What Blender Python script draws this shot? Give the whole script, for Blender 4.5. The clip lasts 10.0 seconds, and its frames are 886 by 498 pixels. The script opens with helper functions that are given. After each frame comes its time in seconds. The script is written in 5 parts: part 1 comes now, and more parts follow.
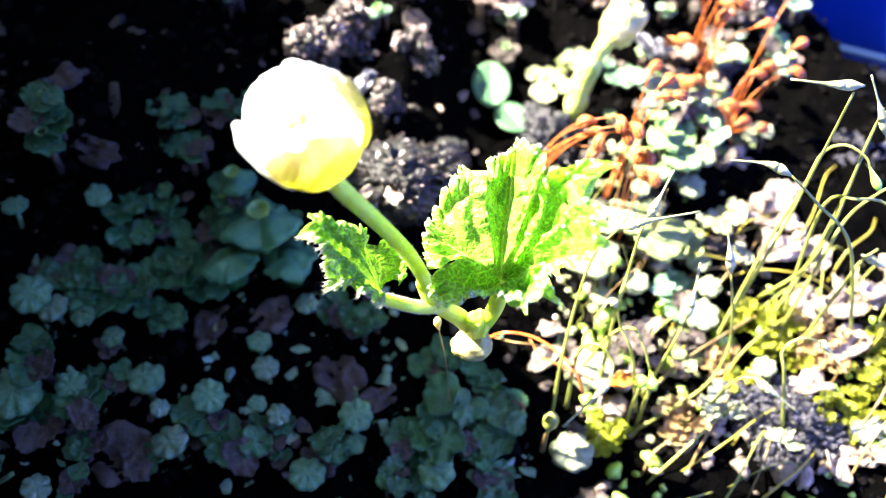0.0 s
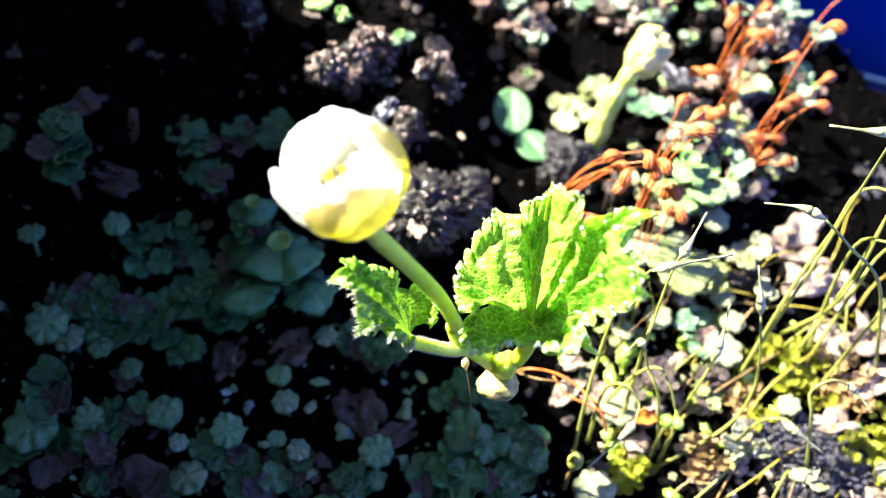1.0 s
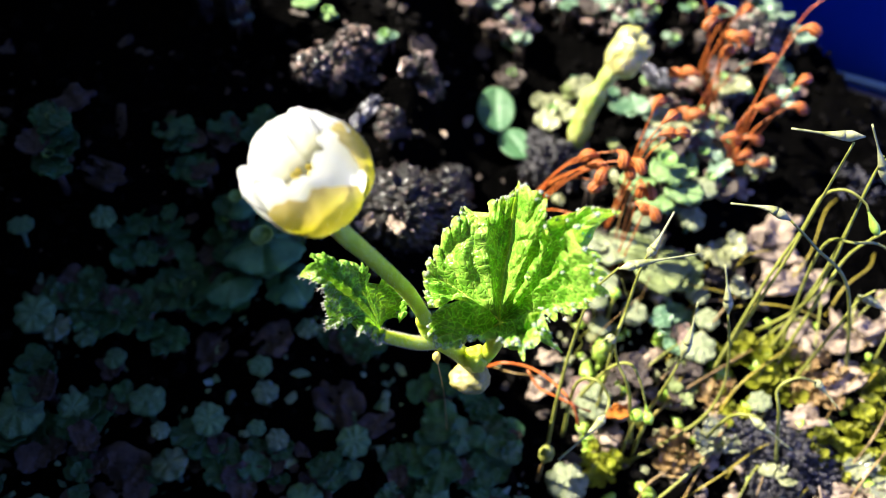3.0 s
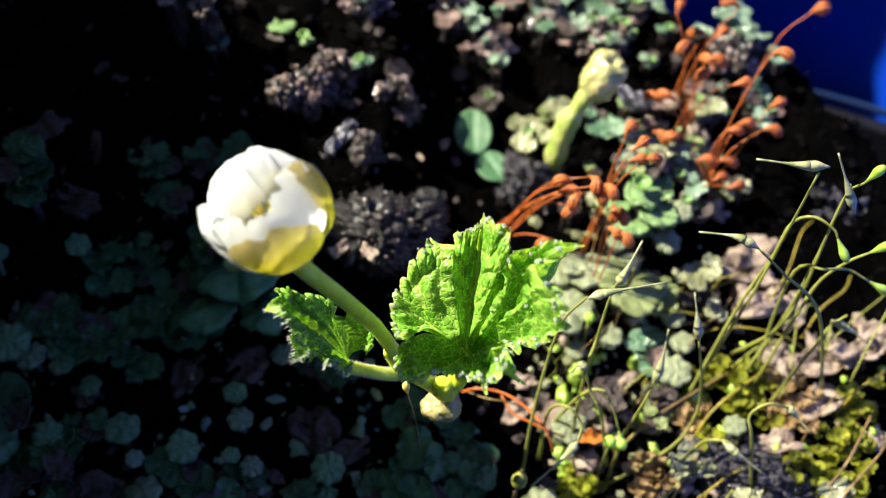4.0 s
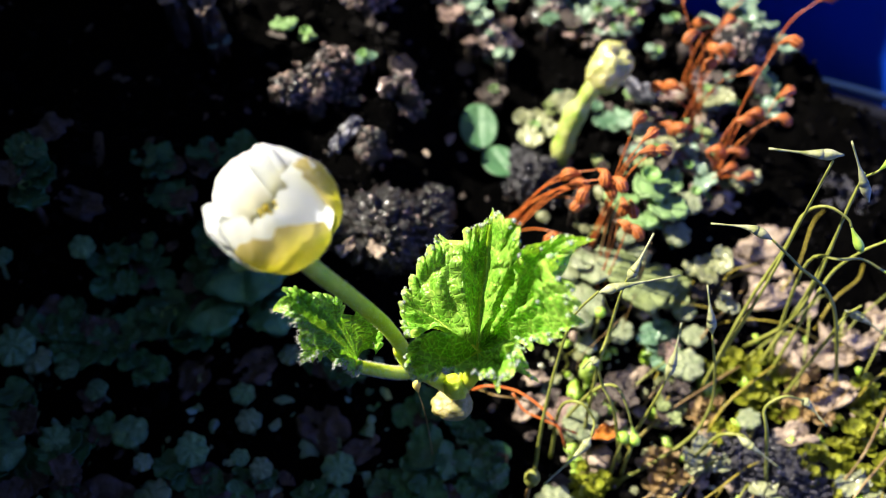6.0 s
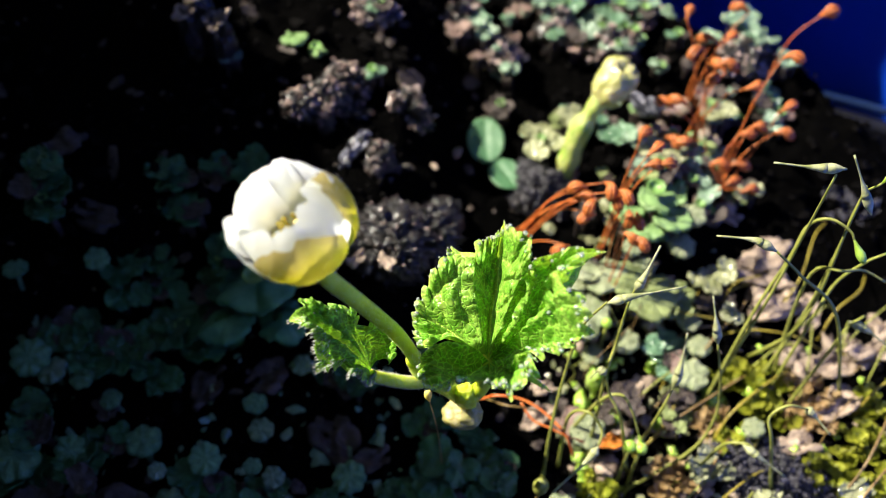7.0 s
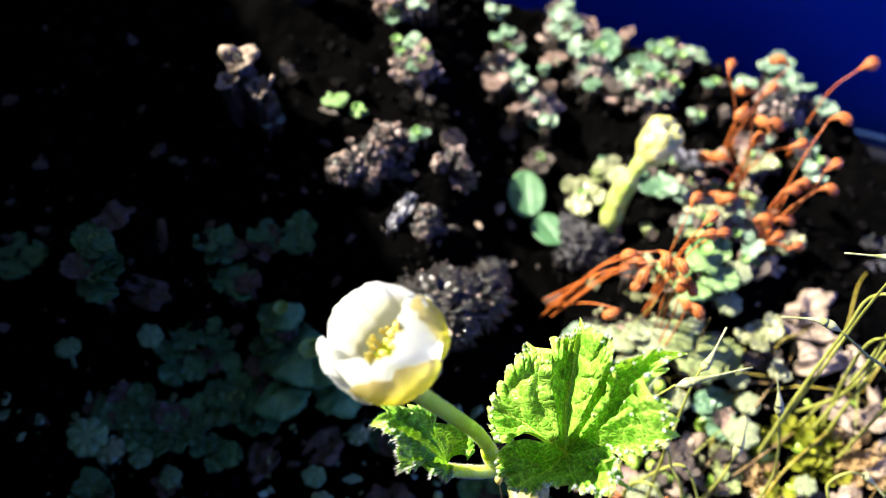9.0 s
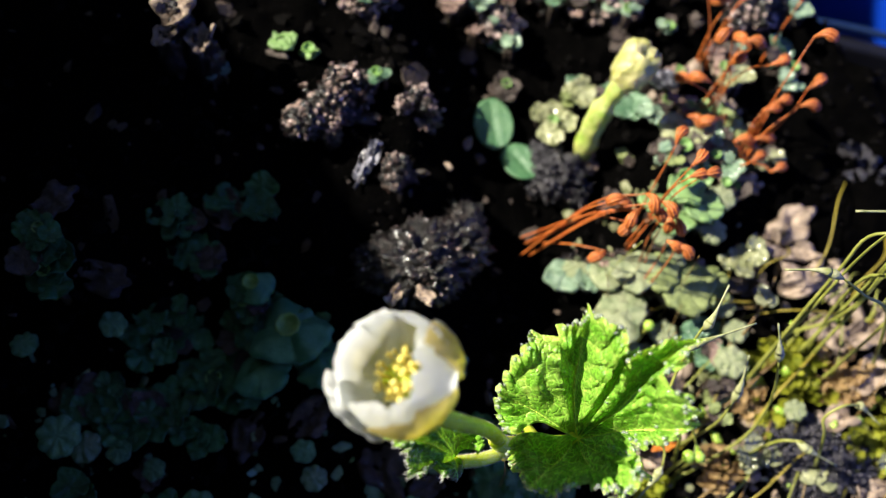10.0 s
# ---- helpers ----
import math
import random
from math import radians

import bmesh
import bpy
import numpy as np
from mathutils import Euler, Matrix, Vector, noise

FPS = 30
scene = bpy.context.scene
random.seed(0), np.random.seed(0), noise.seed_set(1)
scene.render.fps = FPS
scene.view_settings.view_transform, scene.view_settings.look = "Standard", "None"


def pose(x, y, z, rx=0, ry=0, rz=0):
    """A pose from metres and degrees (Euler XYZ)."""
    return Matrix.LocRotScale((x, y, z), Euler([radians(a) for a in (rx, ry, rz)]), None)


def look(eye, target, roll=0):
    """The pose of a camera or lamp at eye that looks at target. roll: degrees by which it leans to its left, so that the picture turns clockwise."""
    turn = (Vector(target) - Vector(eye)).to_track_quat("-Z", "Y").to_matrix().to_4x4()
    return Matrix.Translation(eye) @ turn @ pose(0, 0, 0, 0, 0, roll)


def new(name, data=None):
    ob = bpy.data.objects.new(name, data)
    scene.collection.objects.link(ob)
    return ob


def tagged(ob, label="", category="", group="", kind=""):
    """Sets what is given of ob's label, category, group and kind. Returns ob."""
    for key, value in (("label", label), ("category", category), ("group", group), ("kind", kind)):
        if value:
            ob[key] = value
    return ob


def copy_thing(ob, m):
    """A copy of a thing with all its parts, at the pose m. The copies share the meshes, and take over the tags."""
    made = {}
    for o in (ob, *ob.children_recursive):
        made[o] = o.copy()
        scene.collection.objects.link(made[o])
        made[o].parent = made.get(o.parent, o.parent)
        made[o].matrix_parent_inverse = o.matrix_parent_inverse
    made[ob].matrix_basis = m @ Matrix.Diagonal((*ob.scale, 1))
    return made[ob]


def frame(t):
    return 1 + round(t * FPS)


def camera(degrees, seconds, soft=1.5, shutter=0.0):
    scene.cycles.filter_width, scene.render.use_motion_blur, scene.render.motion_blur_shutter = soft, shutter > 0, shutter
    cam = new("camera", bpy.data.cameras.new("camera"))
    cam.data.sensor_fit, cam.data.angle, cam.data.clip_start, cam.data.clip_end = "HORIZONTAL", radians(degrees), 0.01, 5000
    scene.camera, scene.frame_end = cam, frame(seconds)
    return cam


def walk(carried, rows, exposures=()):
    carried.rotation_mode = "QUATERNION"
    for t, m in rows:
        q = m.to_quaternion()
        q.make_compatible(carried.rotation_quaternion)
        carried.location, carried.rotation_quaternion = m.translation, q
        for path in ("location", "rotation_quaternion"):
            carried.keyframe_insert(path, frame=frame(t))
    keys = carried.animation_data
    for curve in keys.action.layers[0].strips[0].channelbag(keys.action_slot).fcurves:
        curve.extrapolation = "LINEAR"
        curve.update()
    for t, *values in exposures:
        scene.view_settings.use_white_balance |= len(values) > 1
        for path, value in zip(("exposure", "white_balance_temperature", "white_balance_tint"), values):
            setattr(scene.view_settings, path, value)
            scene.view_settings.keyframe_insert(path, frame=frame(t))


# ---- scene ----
CM = 0.01  # everything below is planned in centimetres
cam = camera(47.0, 10.0, soft=0.9)
cam.data.dof.use_dof = True
cam.data.dof.focus_distance = 0.142
cam.data.dof.aperture_fstop = 15.0

# seconds, eye (m), yaw, pitch, lean (degrees)
PATH = [
    (0, 0.00092, -0.00255, 0.15358, 0.87, -56.52, -0.23),
    (0.2, -0.00086, 0.00018, 0.15511, 0.80, -56.68, -0.07),
    (0.5, -0.00304, 0.00186, 0.15378, 0.55, -56.52, 0.41),
    (1, -0.00461, 0.00379, 0.15516, -0.05, -56.71, 1.23),
    (1.2, -0.00551, 0.00431, 0.15407, 0.04, -56.75, 1.17),
    (1.5, -0.00668, 0.00504, 0.15755, -0.10, -56.89, 1.42),
    (2, -0.00211, 0.00319, 0.15868, 0.07, -56.85, 1.60),
    (3.3, 0.00116, 0.00228, 0.15850, 1.33, -57.14, 0.66),
    (3.5, 0.00102, 0.00288, 0.16081, 1.14, -57.11, 0.74),
    (4, 0.00592, 0.00564, 0.16095, 1.43, -56.96, 0.28),
    (4.2, 0.00754, 0.00255, 0.15953, 1.77, -56.93, -0.05),
    (4.5, 0.00663, 0.00214, 0.15714, 1.55, -56.96, -0.25),
    (5, 0.00586, 0.00644, 0.15707, 1.60, -57.13, -0.54),
    (5.2, 0.00661, 0.00640, 0.15807, 1.65, -57.07, -0.61),
    (5.5, 0.00633, 0.00708, 0.15863, 1.84, -57.14, -0.96),
    (7, 0.00329, 0.00513, 0.16173, 1.57, -56.51, -0.81),
    (7.2, 0.00330, 0.00499, 0.16241, 1.42, -56.21, -0.68),
    (7.5, 0.00141, 0.00248, 0.16518, 1.47, -55.73, -0.72),
    (8, -0.00093, 0.00134, 0.17109, 1.08, -54.87, -0.42),
    (8.2, -0.00051, 0.00038, 0.16906, 0.77, -54.70, -0.20),
    (8.5, -0.00209, 0.01078, 0.17426, 0.30, -55.61, 0.05),
    (8.7, -0.00566, 0.01672, 0.17547, -0.46, -56.12, 0.60),
    (9, -0.01017, 0.01968, 0.17150, -0.92, -58.27, 0.06),
    (9.2, -0.01359, 0.02074, 0.16646, -4.46, -59.84, 3.33),
    (9.5, -0.01913, 0.02500, 0.16752, -9.72, -61.74, 5.88),
    (9.7, -0.02111, 0.03005, 0.16892, -10.95, -63.34, 6.09),
    (10, -0.01838, 0.04307, 0.17157, -11.62, -67.26, 5.26),
]


def eye_pose(x, y, z, yaw, pitch, roll):
    return Matrix.Translation((x, y, z)) @ pose(0, 0, 0, 0, 0, yaw) @ pose(0, 0, 0, 90 + pitch) @ pose(0, 0, 0, 0, 0, roll)


EXPOSURES = [(0.0, 3.5), (0.5, 3.15), (1.0, 2.8), (1.5, 2.55), (2.0, 2.3), (3.5, 1.6), (4.0, 1.4), (4.5, 1.65), (5.0, 1.75), (5.5, 1.6), (7.0, 1.38),
             (8.5, 1.4), (9.0, 2.0), (9.5, 1.42), (10.0, 1.15)]
walk(cam, [(t, eye_pose(*row)) for t, *row in PATH], EXPOSURES)

# ---- light ----
SUN_FROM = Vector((-0.78, 0.30, 0.84)).normalized()
world = bpy.data.worlds.new("sky")
scene.world = world
world.use_nodes = True
nt = world.node_tree
sky = nt.nodes.new("ShaderNodeTexSky")
sky.sky_type = "NISHITA"
sky.sun_disc = False
sky.sun_elevation = math.asin(SUN_FROM.z)
sky.sun_rotation = math.atan2(SUN_FROM.x, SUN_FROM.y)
nt.links.new(sky.outputs[0], nt.nodes["Background"].inputs[0])
nt.nodes["Background"].inputs[1].default_value = 0.019
sun = new("sun", bpy.data.lights.new("sun", "SUN"))
sun.data.energy = 5.0
sun.data.angle = radians(0.6)
sun.data.color = (1.0, 0.93, 0.79)
sun.matrix_world = look(SUN_FROM, (0, 0, 0))


# ---- materials ----
def material(name, base, second=None, scale=300.0, rough=0.6, bump=0.3, bump_scale=900.0, translucent=0.0, glow=None, metal=0.0,
             spec=0.5, vein=None, coat=0.0, island=0.0, contrast=(0.35, 0.65), soak=0.0):
    """A surface of two mottled colours, with relief; translucent lets light through thin leaves."""
    m = bpy.data.materials.new(name)
    m.use_nodes = True
    n, l = m.node_tree.nodes, m.node_tree.links
    b = n["Principled BSDF"]
    co = n.new("ShaderNodeTexCoord")
    tex = n.new("ShaderNodeTexNoise")
    tex.inputs["Scale"].default_value, tex.inputs["Detail"].default_value = scale, 5
    tex.inputs["Roughness"].default_value = 0.65
    l.new(co.outputs["Object"], tex.inputs["Vector"])
    ramp = n.new("ShaderNodeValToRGB")
    ramp.color_ramp.elements[0].position, ramp.color_ramp.elements[1].position = contrast
    ramp.color_ramp.elements[0].color = (*base, 1)
    ramp.color_ramp.elements[1].color = (*(second or [min(1, c * 1.5) for c in base]), 1)
    l.new(tex.outputs[0], ramp.inputs[0])
    colour = ramp.outputs[0]
    if vein:
        at = n.new("ShaderNodeAttribute")
        at.attribute_name = "vein"
        mix = n.new("ShaderNodeMix")
        mix.data_type = "RGBA"
        mix.inputs[7].default_value = (*vein, 1)
        l.new(at.outputs["Fac"], mix.inputs[0])
        l.new(colour, mix.inputs[6])
        colour = mix.outputs[2]
    if island:
        geo = n.new("ShaderNodeNewGeometry")
        info = n.new("ShaderNodeObjectInfo")
        add = n.new("ShaderNodeMath")
        add.operation = "ADD"
        l.new(geo.outputs["Random Per Island"], add.inputs[0])
        l.new(info.outputs["Random"], add.inputs[1])
        rng = n.new("ShaderNodeMapRange")
        rng.inputs["From Max"].default_value = 2.0
        rng.inputs["To Min"].default_value, rng.inputs["To Max"].default_value = 1 - island, 1 + island
        l.new(add.outputs[0], rng.inputs["Value"])
        hsv = n.new("ShaderNodeHueSaturation")
        l.new(rng.outputs[0], hsv.inputs["Value"])
        l.new(colour, hsv.inputs["Color"])
        colour = hsv.outputs[0]
    l.new(colour, b.inputs["Base Color"])
    b.inputs["Roughness"].default_value = rough
    b.inputs["Metallic"].default_value = metal
    b.inputs["Specular IOR Level"].default_value = spec
    b.inputs["Coat Weight"].default_value = coat
    b.inputs["Coat Roughness"].default_value = 0.15
    if soak:
        b.inputs["Subsurface Weight"].default_value = soak
        b.inputs["Subsurface Radius"].default_value = (1.0, 1.0, 0.35)
        b.inputs["Subsurface Scale"].default_value = 0.0025
    if bump:
        fine = n.new("ShaderNodeTexNoise")
        fine.inputs["Scale"].default_value, fine.inputs["Detail"].default_value = bump_scale, 4
        l.new(co.outputs["Object"], fine.inputs["Vector"])
        bm_ = n.new("ShaderNodeBump")
        bm_.inputs["Strength"].default_value, bm_.inputs["Distance"].default_value = bump, 0.0006
        l.new(fine.outputs[0], bm_.inputs["Height"])
        l.new(bm_.outputs[0], b.inputs["Normal"])
    if translucent:
        tr = n.new("ShaderNodeBsdfTranslucent")
        gain = n.new("ShaderNodeMix")
        gain.data_type, gain.blend_type = "RGBA", "MULTIPLY"
        gain.inputs[0].default_value = 1.0
        gain.inputs[7].default_value = (*(glow or (1, 1, 1)), 1)
        l.new(colour, gain.inputs[6])
        l.new(gain.outputs[2], tr.inputs["Color"])
        mix = n.new("ShaderNodeMixShader")
        mix.inputs[0].default_value = translucent
        l.new(b.outputs[0], mix.inputs[1])
        l.new(tr.outputs[0], mix.inputs[2])
        l.new(mix.outputs[0], n["Material Output"].inputs["Surface"])
    return m


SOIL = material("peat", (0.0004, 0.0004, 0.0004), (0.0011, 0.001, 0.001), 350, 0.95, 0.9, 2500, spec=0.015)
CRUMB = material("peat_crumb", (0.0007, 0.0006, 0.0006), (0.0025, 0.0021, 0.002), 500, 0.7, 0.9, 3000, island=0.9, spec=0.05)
LUMP = material("peat_lump", (0.0015, 0.0012, 0.0012), (0.036, 0.021, 0.019), 900, 0.4, 1.0, 2600, spec=0.4, coat=0.5, contrast=(0.5, 0.78))
GRIT = material("grit", (0.004, 0.0026, 0.0022), (0.06, 0.034, 0.029), 900, 0.3, 0.6, 2500, island=0.98, spec=0.5, coat=0.15)
# Pinkish crumbs, made paler so that clod tops look sunlit.
PALEGRIT = material("pale_grit", (0.06, 0.037, 0.03), (0.46, 0.35, 0.32), 900, 0.25, 0.6, 2500, island=0.9, coat=0.35)
# Grey crumbs whose lighter colour stands in for small glints.
GREYGLINT = material("grey_glint", (0.03, 0.028, 0.032), (0.19, 0.175, 0.18), 900, 0.25, 0.6, 2500, island=0.9, coat=0.35)
GREYGRIT = material("grey_grit", (0.008, 0.008, 0.011), (0.075, 0.070, 0.085), 900, 0.25, 0.6, 2500, island=0.9, coat=0.35)
GREYLUMP = material("grey_lump", (0.005, 0.005, 0.008), (0.05, 0.047, 0.062), 700, 0.45, 1.0, 2200, contrast=(0.4, 0.7))
LIVER = material("liverwort_green", (0.07, 0.16, 0.085), (0.18, 0.31, 0.18), 260, 0.36, 0.5, 2200, translucent=0.2, spec=0.5, island=0.25, coat=0.9)
# Lighter thallus colour for sunny places; some of the sunlight is put into it.
LIVERSUN = material("liverwort_sunlit", (0.17, 0.19, 0.08), (0.36, 0.37, 0.20), 420, 0.33, 0.6, 2000, translucent=0.15, island=0.3, coat=0.9)
# Disc colour for the shade, with some shade put into it.
DISCPALE = material("liverwort_disc", (0.06, 0.18, 0.085), (0.17, 0.35, 0.175), 420, 0.35, 0.8, 2000, translucent=0.15, island=0.3)
# Cream disc colour, lightened to carry part of the sunlight.
SUNDISC = material("liverwort_cream_sun", (0.18, 0.23, 0.11), (0.39, 0.42, 0.25), 420, 0.35, 0.9, 2000, translucent=0.15, island=0.2)
FRESH = material("liverwort_fresh", (0.16, 0.29, 0.10), (0.28, 0.43, 0.17), 300, 0.38, 0.4, 1800, translucent=0.2)
# Darker thallus colour for shaded places; part of the shade is put into it.
LIVERSHADE = material("liverwort_shade", (0.014, 0.075, 0.026), (0.044, 0.165, 0.062), 260, 0.4, 0.5, 2200, translucent=0.2, island=0.35)
TEAL = material("liverwort_teal", (0.05, 0.20, 0.10), (0.12, 0.32, 0.17), 260, 0.4, 0.5, 2200, translucent=0.2)
LIVEROLIVE = material("liverwort_olive", (0.16, 0.20, 0.06), (0.30, 0.36, 0.14), 420, 0.5, 0.8, 1500, translucent=0.2, island=0.2)
LIVERBROWN = material("liverwort_dead", (0.022, 0.016, 0.013), (0.08, 0.058, 0.047), 300, 0.6, 0.7, 1500, translucent=0.1, island=0.4)
DEADPINK = material("liverwort_pinkish", (0.12, 0.07, 0.055), (0.36, 0.25, 0.21), 400, 0.5, 0.8, 1800, translucent=0.15, island=0.35)
MINT = material("liverwort_mint", (0.10, 0.19, 0.115), (0.32, 0.43, 0.30), 420, 0.33, 0.6, 2000, translucent=0.15, island=0.3, coat=0.9)
CUPGREEN = material("cup_green", (0.12, 0.25, 0.06), (0.24, 0.42, 0.12), 500, 0.35, 0.3, 2000, translucent=0.2)
LEAF = material("leaf_green", (0.135, 0.36, 0.024), (0.25, 0.51, 0.055), 300, 0.3, 0.3, 1600, translucent=0.34, glow=(1.2, 1.15, 0.4),
                vein=(0.62, 0.80, 0.16), spec=0.5)
n, l = LEAF.node_tree.nodes, LEAF.node_tree.links
cells = n.new("ShaderNodeTexVoronoi")  # the net of fine veins
cells.feature = "DISTANCE_TO_EDGE"
cells.inputs["Scale"].default_value = 1000
warp = n.new("ShaderNodeTexNoise")
warp.inputs["Scale"].default_value = 700
blend = n.new("ShaderNodeMix")
blend.data_type, blend.blend_type = "RGBA", "LINEAR_LIGHT"
blend.inputs[0].default_value = 0.0009
coord = next(q for q in n if q.type == "TEX_COORD")
l.new(coord.outputs["Object"], warp.inputs["Vector"])
l.new(coord.outputs["Object"], blend.inputs[6])
l.new(warp.outputs["Color"], blend.inputs[7])
l.new(blend.outputs[2], cells.inputs["Vector"])
rise = n.new("ShaderNodeMapRange")
rise.inputs["From Max"].default_value = 0.22
l.new(cells.outputs["Distance"], rise.inputs["Value"])
puff_ = n.new("ShaderNodeBump")
puff_.inputs["Strength"].default_value, puff_.inputs["Distance"].default_value = 0.42, 0.0003
l.new(rise.outputs[0], puff_.inputs["Height"])
old = next(q for q in n if q.type == "BUMP" and q.name != puff_.name)
l.new(puff_.outputs[0], old.inputs["Normal"])
fine_ = n.new("ShaderNodeMapRange")
fine_.inputs["From Max"].default_value, fine_.inputs["To Min"].default_value, fine_.inputs["To Max"].default_value = 0.09, 1.9, 0.95
l.new(cells.outputs["Distance"], fine_.inputs["Value"])
tint = n.new("ShaderNodeHueSaturation")
l.new(fine_.outputs[0], tint.inputs["Value"])
bsdf = n["Principled BSDF"]
l.new(bsdf.inputs["Base Color"].links[0].from_socket, tint.inputs["Color"])
for q in list(bsdf.inputs["Base Color"].links[0].from_socket.links):
    if q.to_node.name != tint.name:
        l.new(tint.outputs[0], q.to_socket)
STEM = material("stem_green", (0.48, 0.60, 0.025), (0.62, 0.70, 0.07), 500, 0.45, 0.4, 2500, soak=0.9)
HAIR = material("hair_white", (0.8, 0.82, 0.76), (0.92, 0.92, 0.88), 300, 0.35, 0, translucent=0.5)
PETAL = material("petal_white", (0.86, 0.89, 0.90), (0.91, 0.93, 0.95), 150, 0.5, 0.25, 700, translucent=0.68, glow=(1.04, 1.04, 1.03), vein=(0.89, 0.89, 0.74))
SEPAL = material("sepal_yellow_green", (0.37, 0.36, 0.02), (0.52, 0.43, 0.07), 160, 0.5, 0.4, 1800, translucent=0.55, glow=(1.15, 1.15, 0.6), vein=(0.72, 0.58, 0.36))
STAMEN = material("stamen_yellow", (0.78, 0.64, 0.10), (0.88, 0.78, 0.26), 900, 0.5, 0.3, 2500, translucent=0.2)
BRACT = material("bract_cream", (0.16, 0.18, 0.03), (0.42, 0.36, 0.15), 260, 0.4, 0.4, 1800, soak=0.6)
PALEBUD = material("bud_cream", (0.34, 0.36, 0.08), (0.62, 0.57, 0.28), 380, 0.4, 0.9, 1500, soak=0.6, coat=0.7)
PALESTEM = material("bud_stem", (0.24, 0.38, 0.04), (0.56, 0.58, 0.22), 330, 0.4, 0.8, 1500, soak=0.6, coat=0.7)
ROUND = material("seedling_green", (0.07, 0.19, 0.085), (0.14, 0.28, 0.14), 260, 0.4, 0.4, 1500, translucent=0.3)
ORANGE = material("capsule_orange", (0.24, 0.04, 0.008), (0.46, 0.115, 0.025), 500, 0.35, 0.5, 2500, translucent=0.25, island=0.35, vein=(0.74, 0.26, 0.07))
SETA = material("seta_rust", (0.38, 0.075, 0.015), (0.54, 0.16, 0.035), 500, 0.35, 0.2, 2000, island=0.3)
GREENSETA = material("seta_olive", (0.22, 0.24, 0.04), (0.40, 0.42, 0.10), 300, 0.35, 0.2, 2000, island=0.3, translucent=0.25)
PAPER = material("papery_orange", (0.55, 0.17, 0.02), (0.80, 0.32, 0.05), 300, 0.45, 0.3, 1500, translucent=0.4)
GOLDSTEM = material("stalk_golden", (0.20, 0.16, 0.015), (0.42, 0.34, 0.05), 300, 0.4, 0.2, 2000, island=0.35, translucent=0.2)
SETABROWN = material("seta_brown", (0.13, 0.08, 0.025), (0.26, 0.17, 0.06), 300, 0.4, 0.2, 2000, island=0.4)
CALYPTRA = material("calyptra_pale", (0.30, 0.33, 0.11), (0.54, 0.55, 0.32), 600, 0.4, 0.3, 2500, translucent=0.25)
CAPGREEN = material("capsule_green", (0.22, 0.38, 0.04), (0.38, 0.55, 0.10), 500, 0.35, 0.2, 2000, soak=0.6)
MOSS = material("moss_yellow_green", (0.11, 0.14, 0.008), (0.40, 0.41, 0.04), 260, 0.4, 0.2, 2000, translucent=0.4, island=0.6)
MOSSBROWN = material("moss_brown", (0.22, 0.13, 0.05), (0.42, 0.30, 0.14), 260, 0.5, 0.2, 2000, translucent=0.2, island=0.35)
CHIP = material("wood_tan", (0.075, 0.049, 0.034), (0.42, 0.325, 0.245), 320, 0.6, 0.8, 1500, island=0.25)
PALEBIT = material("dead_pale", (0.16, 0.12, 0.085), (0.39, 0.31, 0.24), 420, 0.5, 0.8, 1500, translucent=0.15, island=0.3)
GREYCHIP = material("wood_grey", (0.02, 0.02, 0.032), (0.34, 0.34, 0.40), 420, 0.28, 0.9, 1200, contrast=(0.45, 0.62))
DROP = bpy.data.materials.new("water")
DROP.use_nodes = True
for key, value in (("Base Color", (0.9, 0.95, 0.9, 1)), ("Roughness", 0.06), ("Transmission Weight", 0.78), ("IOR", 1.33)):
    DROP.node_tree.nodes["Principled BSDF"].inputs[key].default_value = value
BLUE = material("blue_plastic", (0.0035, 0.047, 0.47), (0.0045, 0.055, 0.53), 12, 0.3, 0.05, 300)
BLACK = material("black_plastic", (0.003, 0.003, 0.004), (0.006, 0.006, 0.007), 40, 0.4, 0.1, 400)
RIM = material("grey_blue_rim", (0.006, 0.018, 0.06), (0.010, 0.026, 0.08), 60, 0.4, 0.1, 400)
BOARD = material("shade_board", (0.05, 0.045, 0.04), (0.09, 0.08, 0.07), 30, 0.7, 0.3, 300)
PAVING = material("paving", (0.05, 0.05, 0.048), (0.09, 0.088, 0.085), 20, 0.8, 0.4, 200)

# ---- mesh helpers ----
ORIGIN = {}


def thing(name, at, label="", category="", group="", kind=""):
    """An empty at the base of a thing; at is in centimetres."""
    ob = new(name)
    ob.empty_display_size = 0.002
    ob.location = Vector(at) * CM
    ORIGIN[ob.name] = Vector(at)
    return tagged(ob, label, category, group, kind)


def part(name, verts, faces, mat, parent=None, label="", vein=None, flat=False):
    """One mesh object from points in centimetres, under its thing."""
    at = ORIGIN.get(parent.name, Vector((0, 0, 0))) if parent else Vector((0, 0, 0))
    me = bpy.data.meshes.new(name)
    pts = (np.asarray(verts, float).reshape(-1, 3) - np.array(at)) * CM
    me.from_pydata(pts.tolist(), [], [tuple(int(i) for i in f) for f in faces])
    me.materials.append(mat)
    if not flat:
        me.polygons.foreach_set("use_smooth", [True] * len(me.polygons))
    if vein is not None:
        a = me.attributes.new("vein", "FLOAT", "POINT")
        a.data.foreach_set("value", np.asarray(vein, float).ravel())
    me.update()
    ob = new(name, me)
    if parent:
        ob.parent = parent
        ORIGIN[ob.name] = at
    if label:
        tagged(ob, label)
    return ob


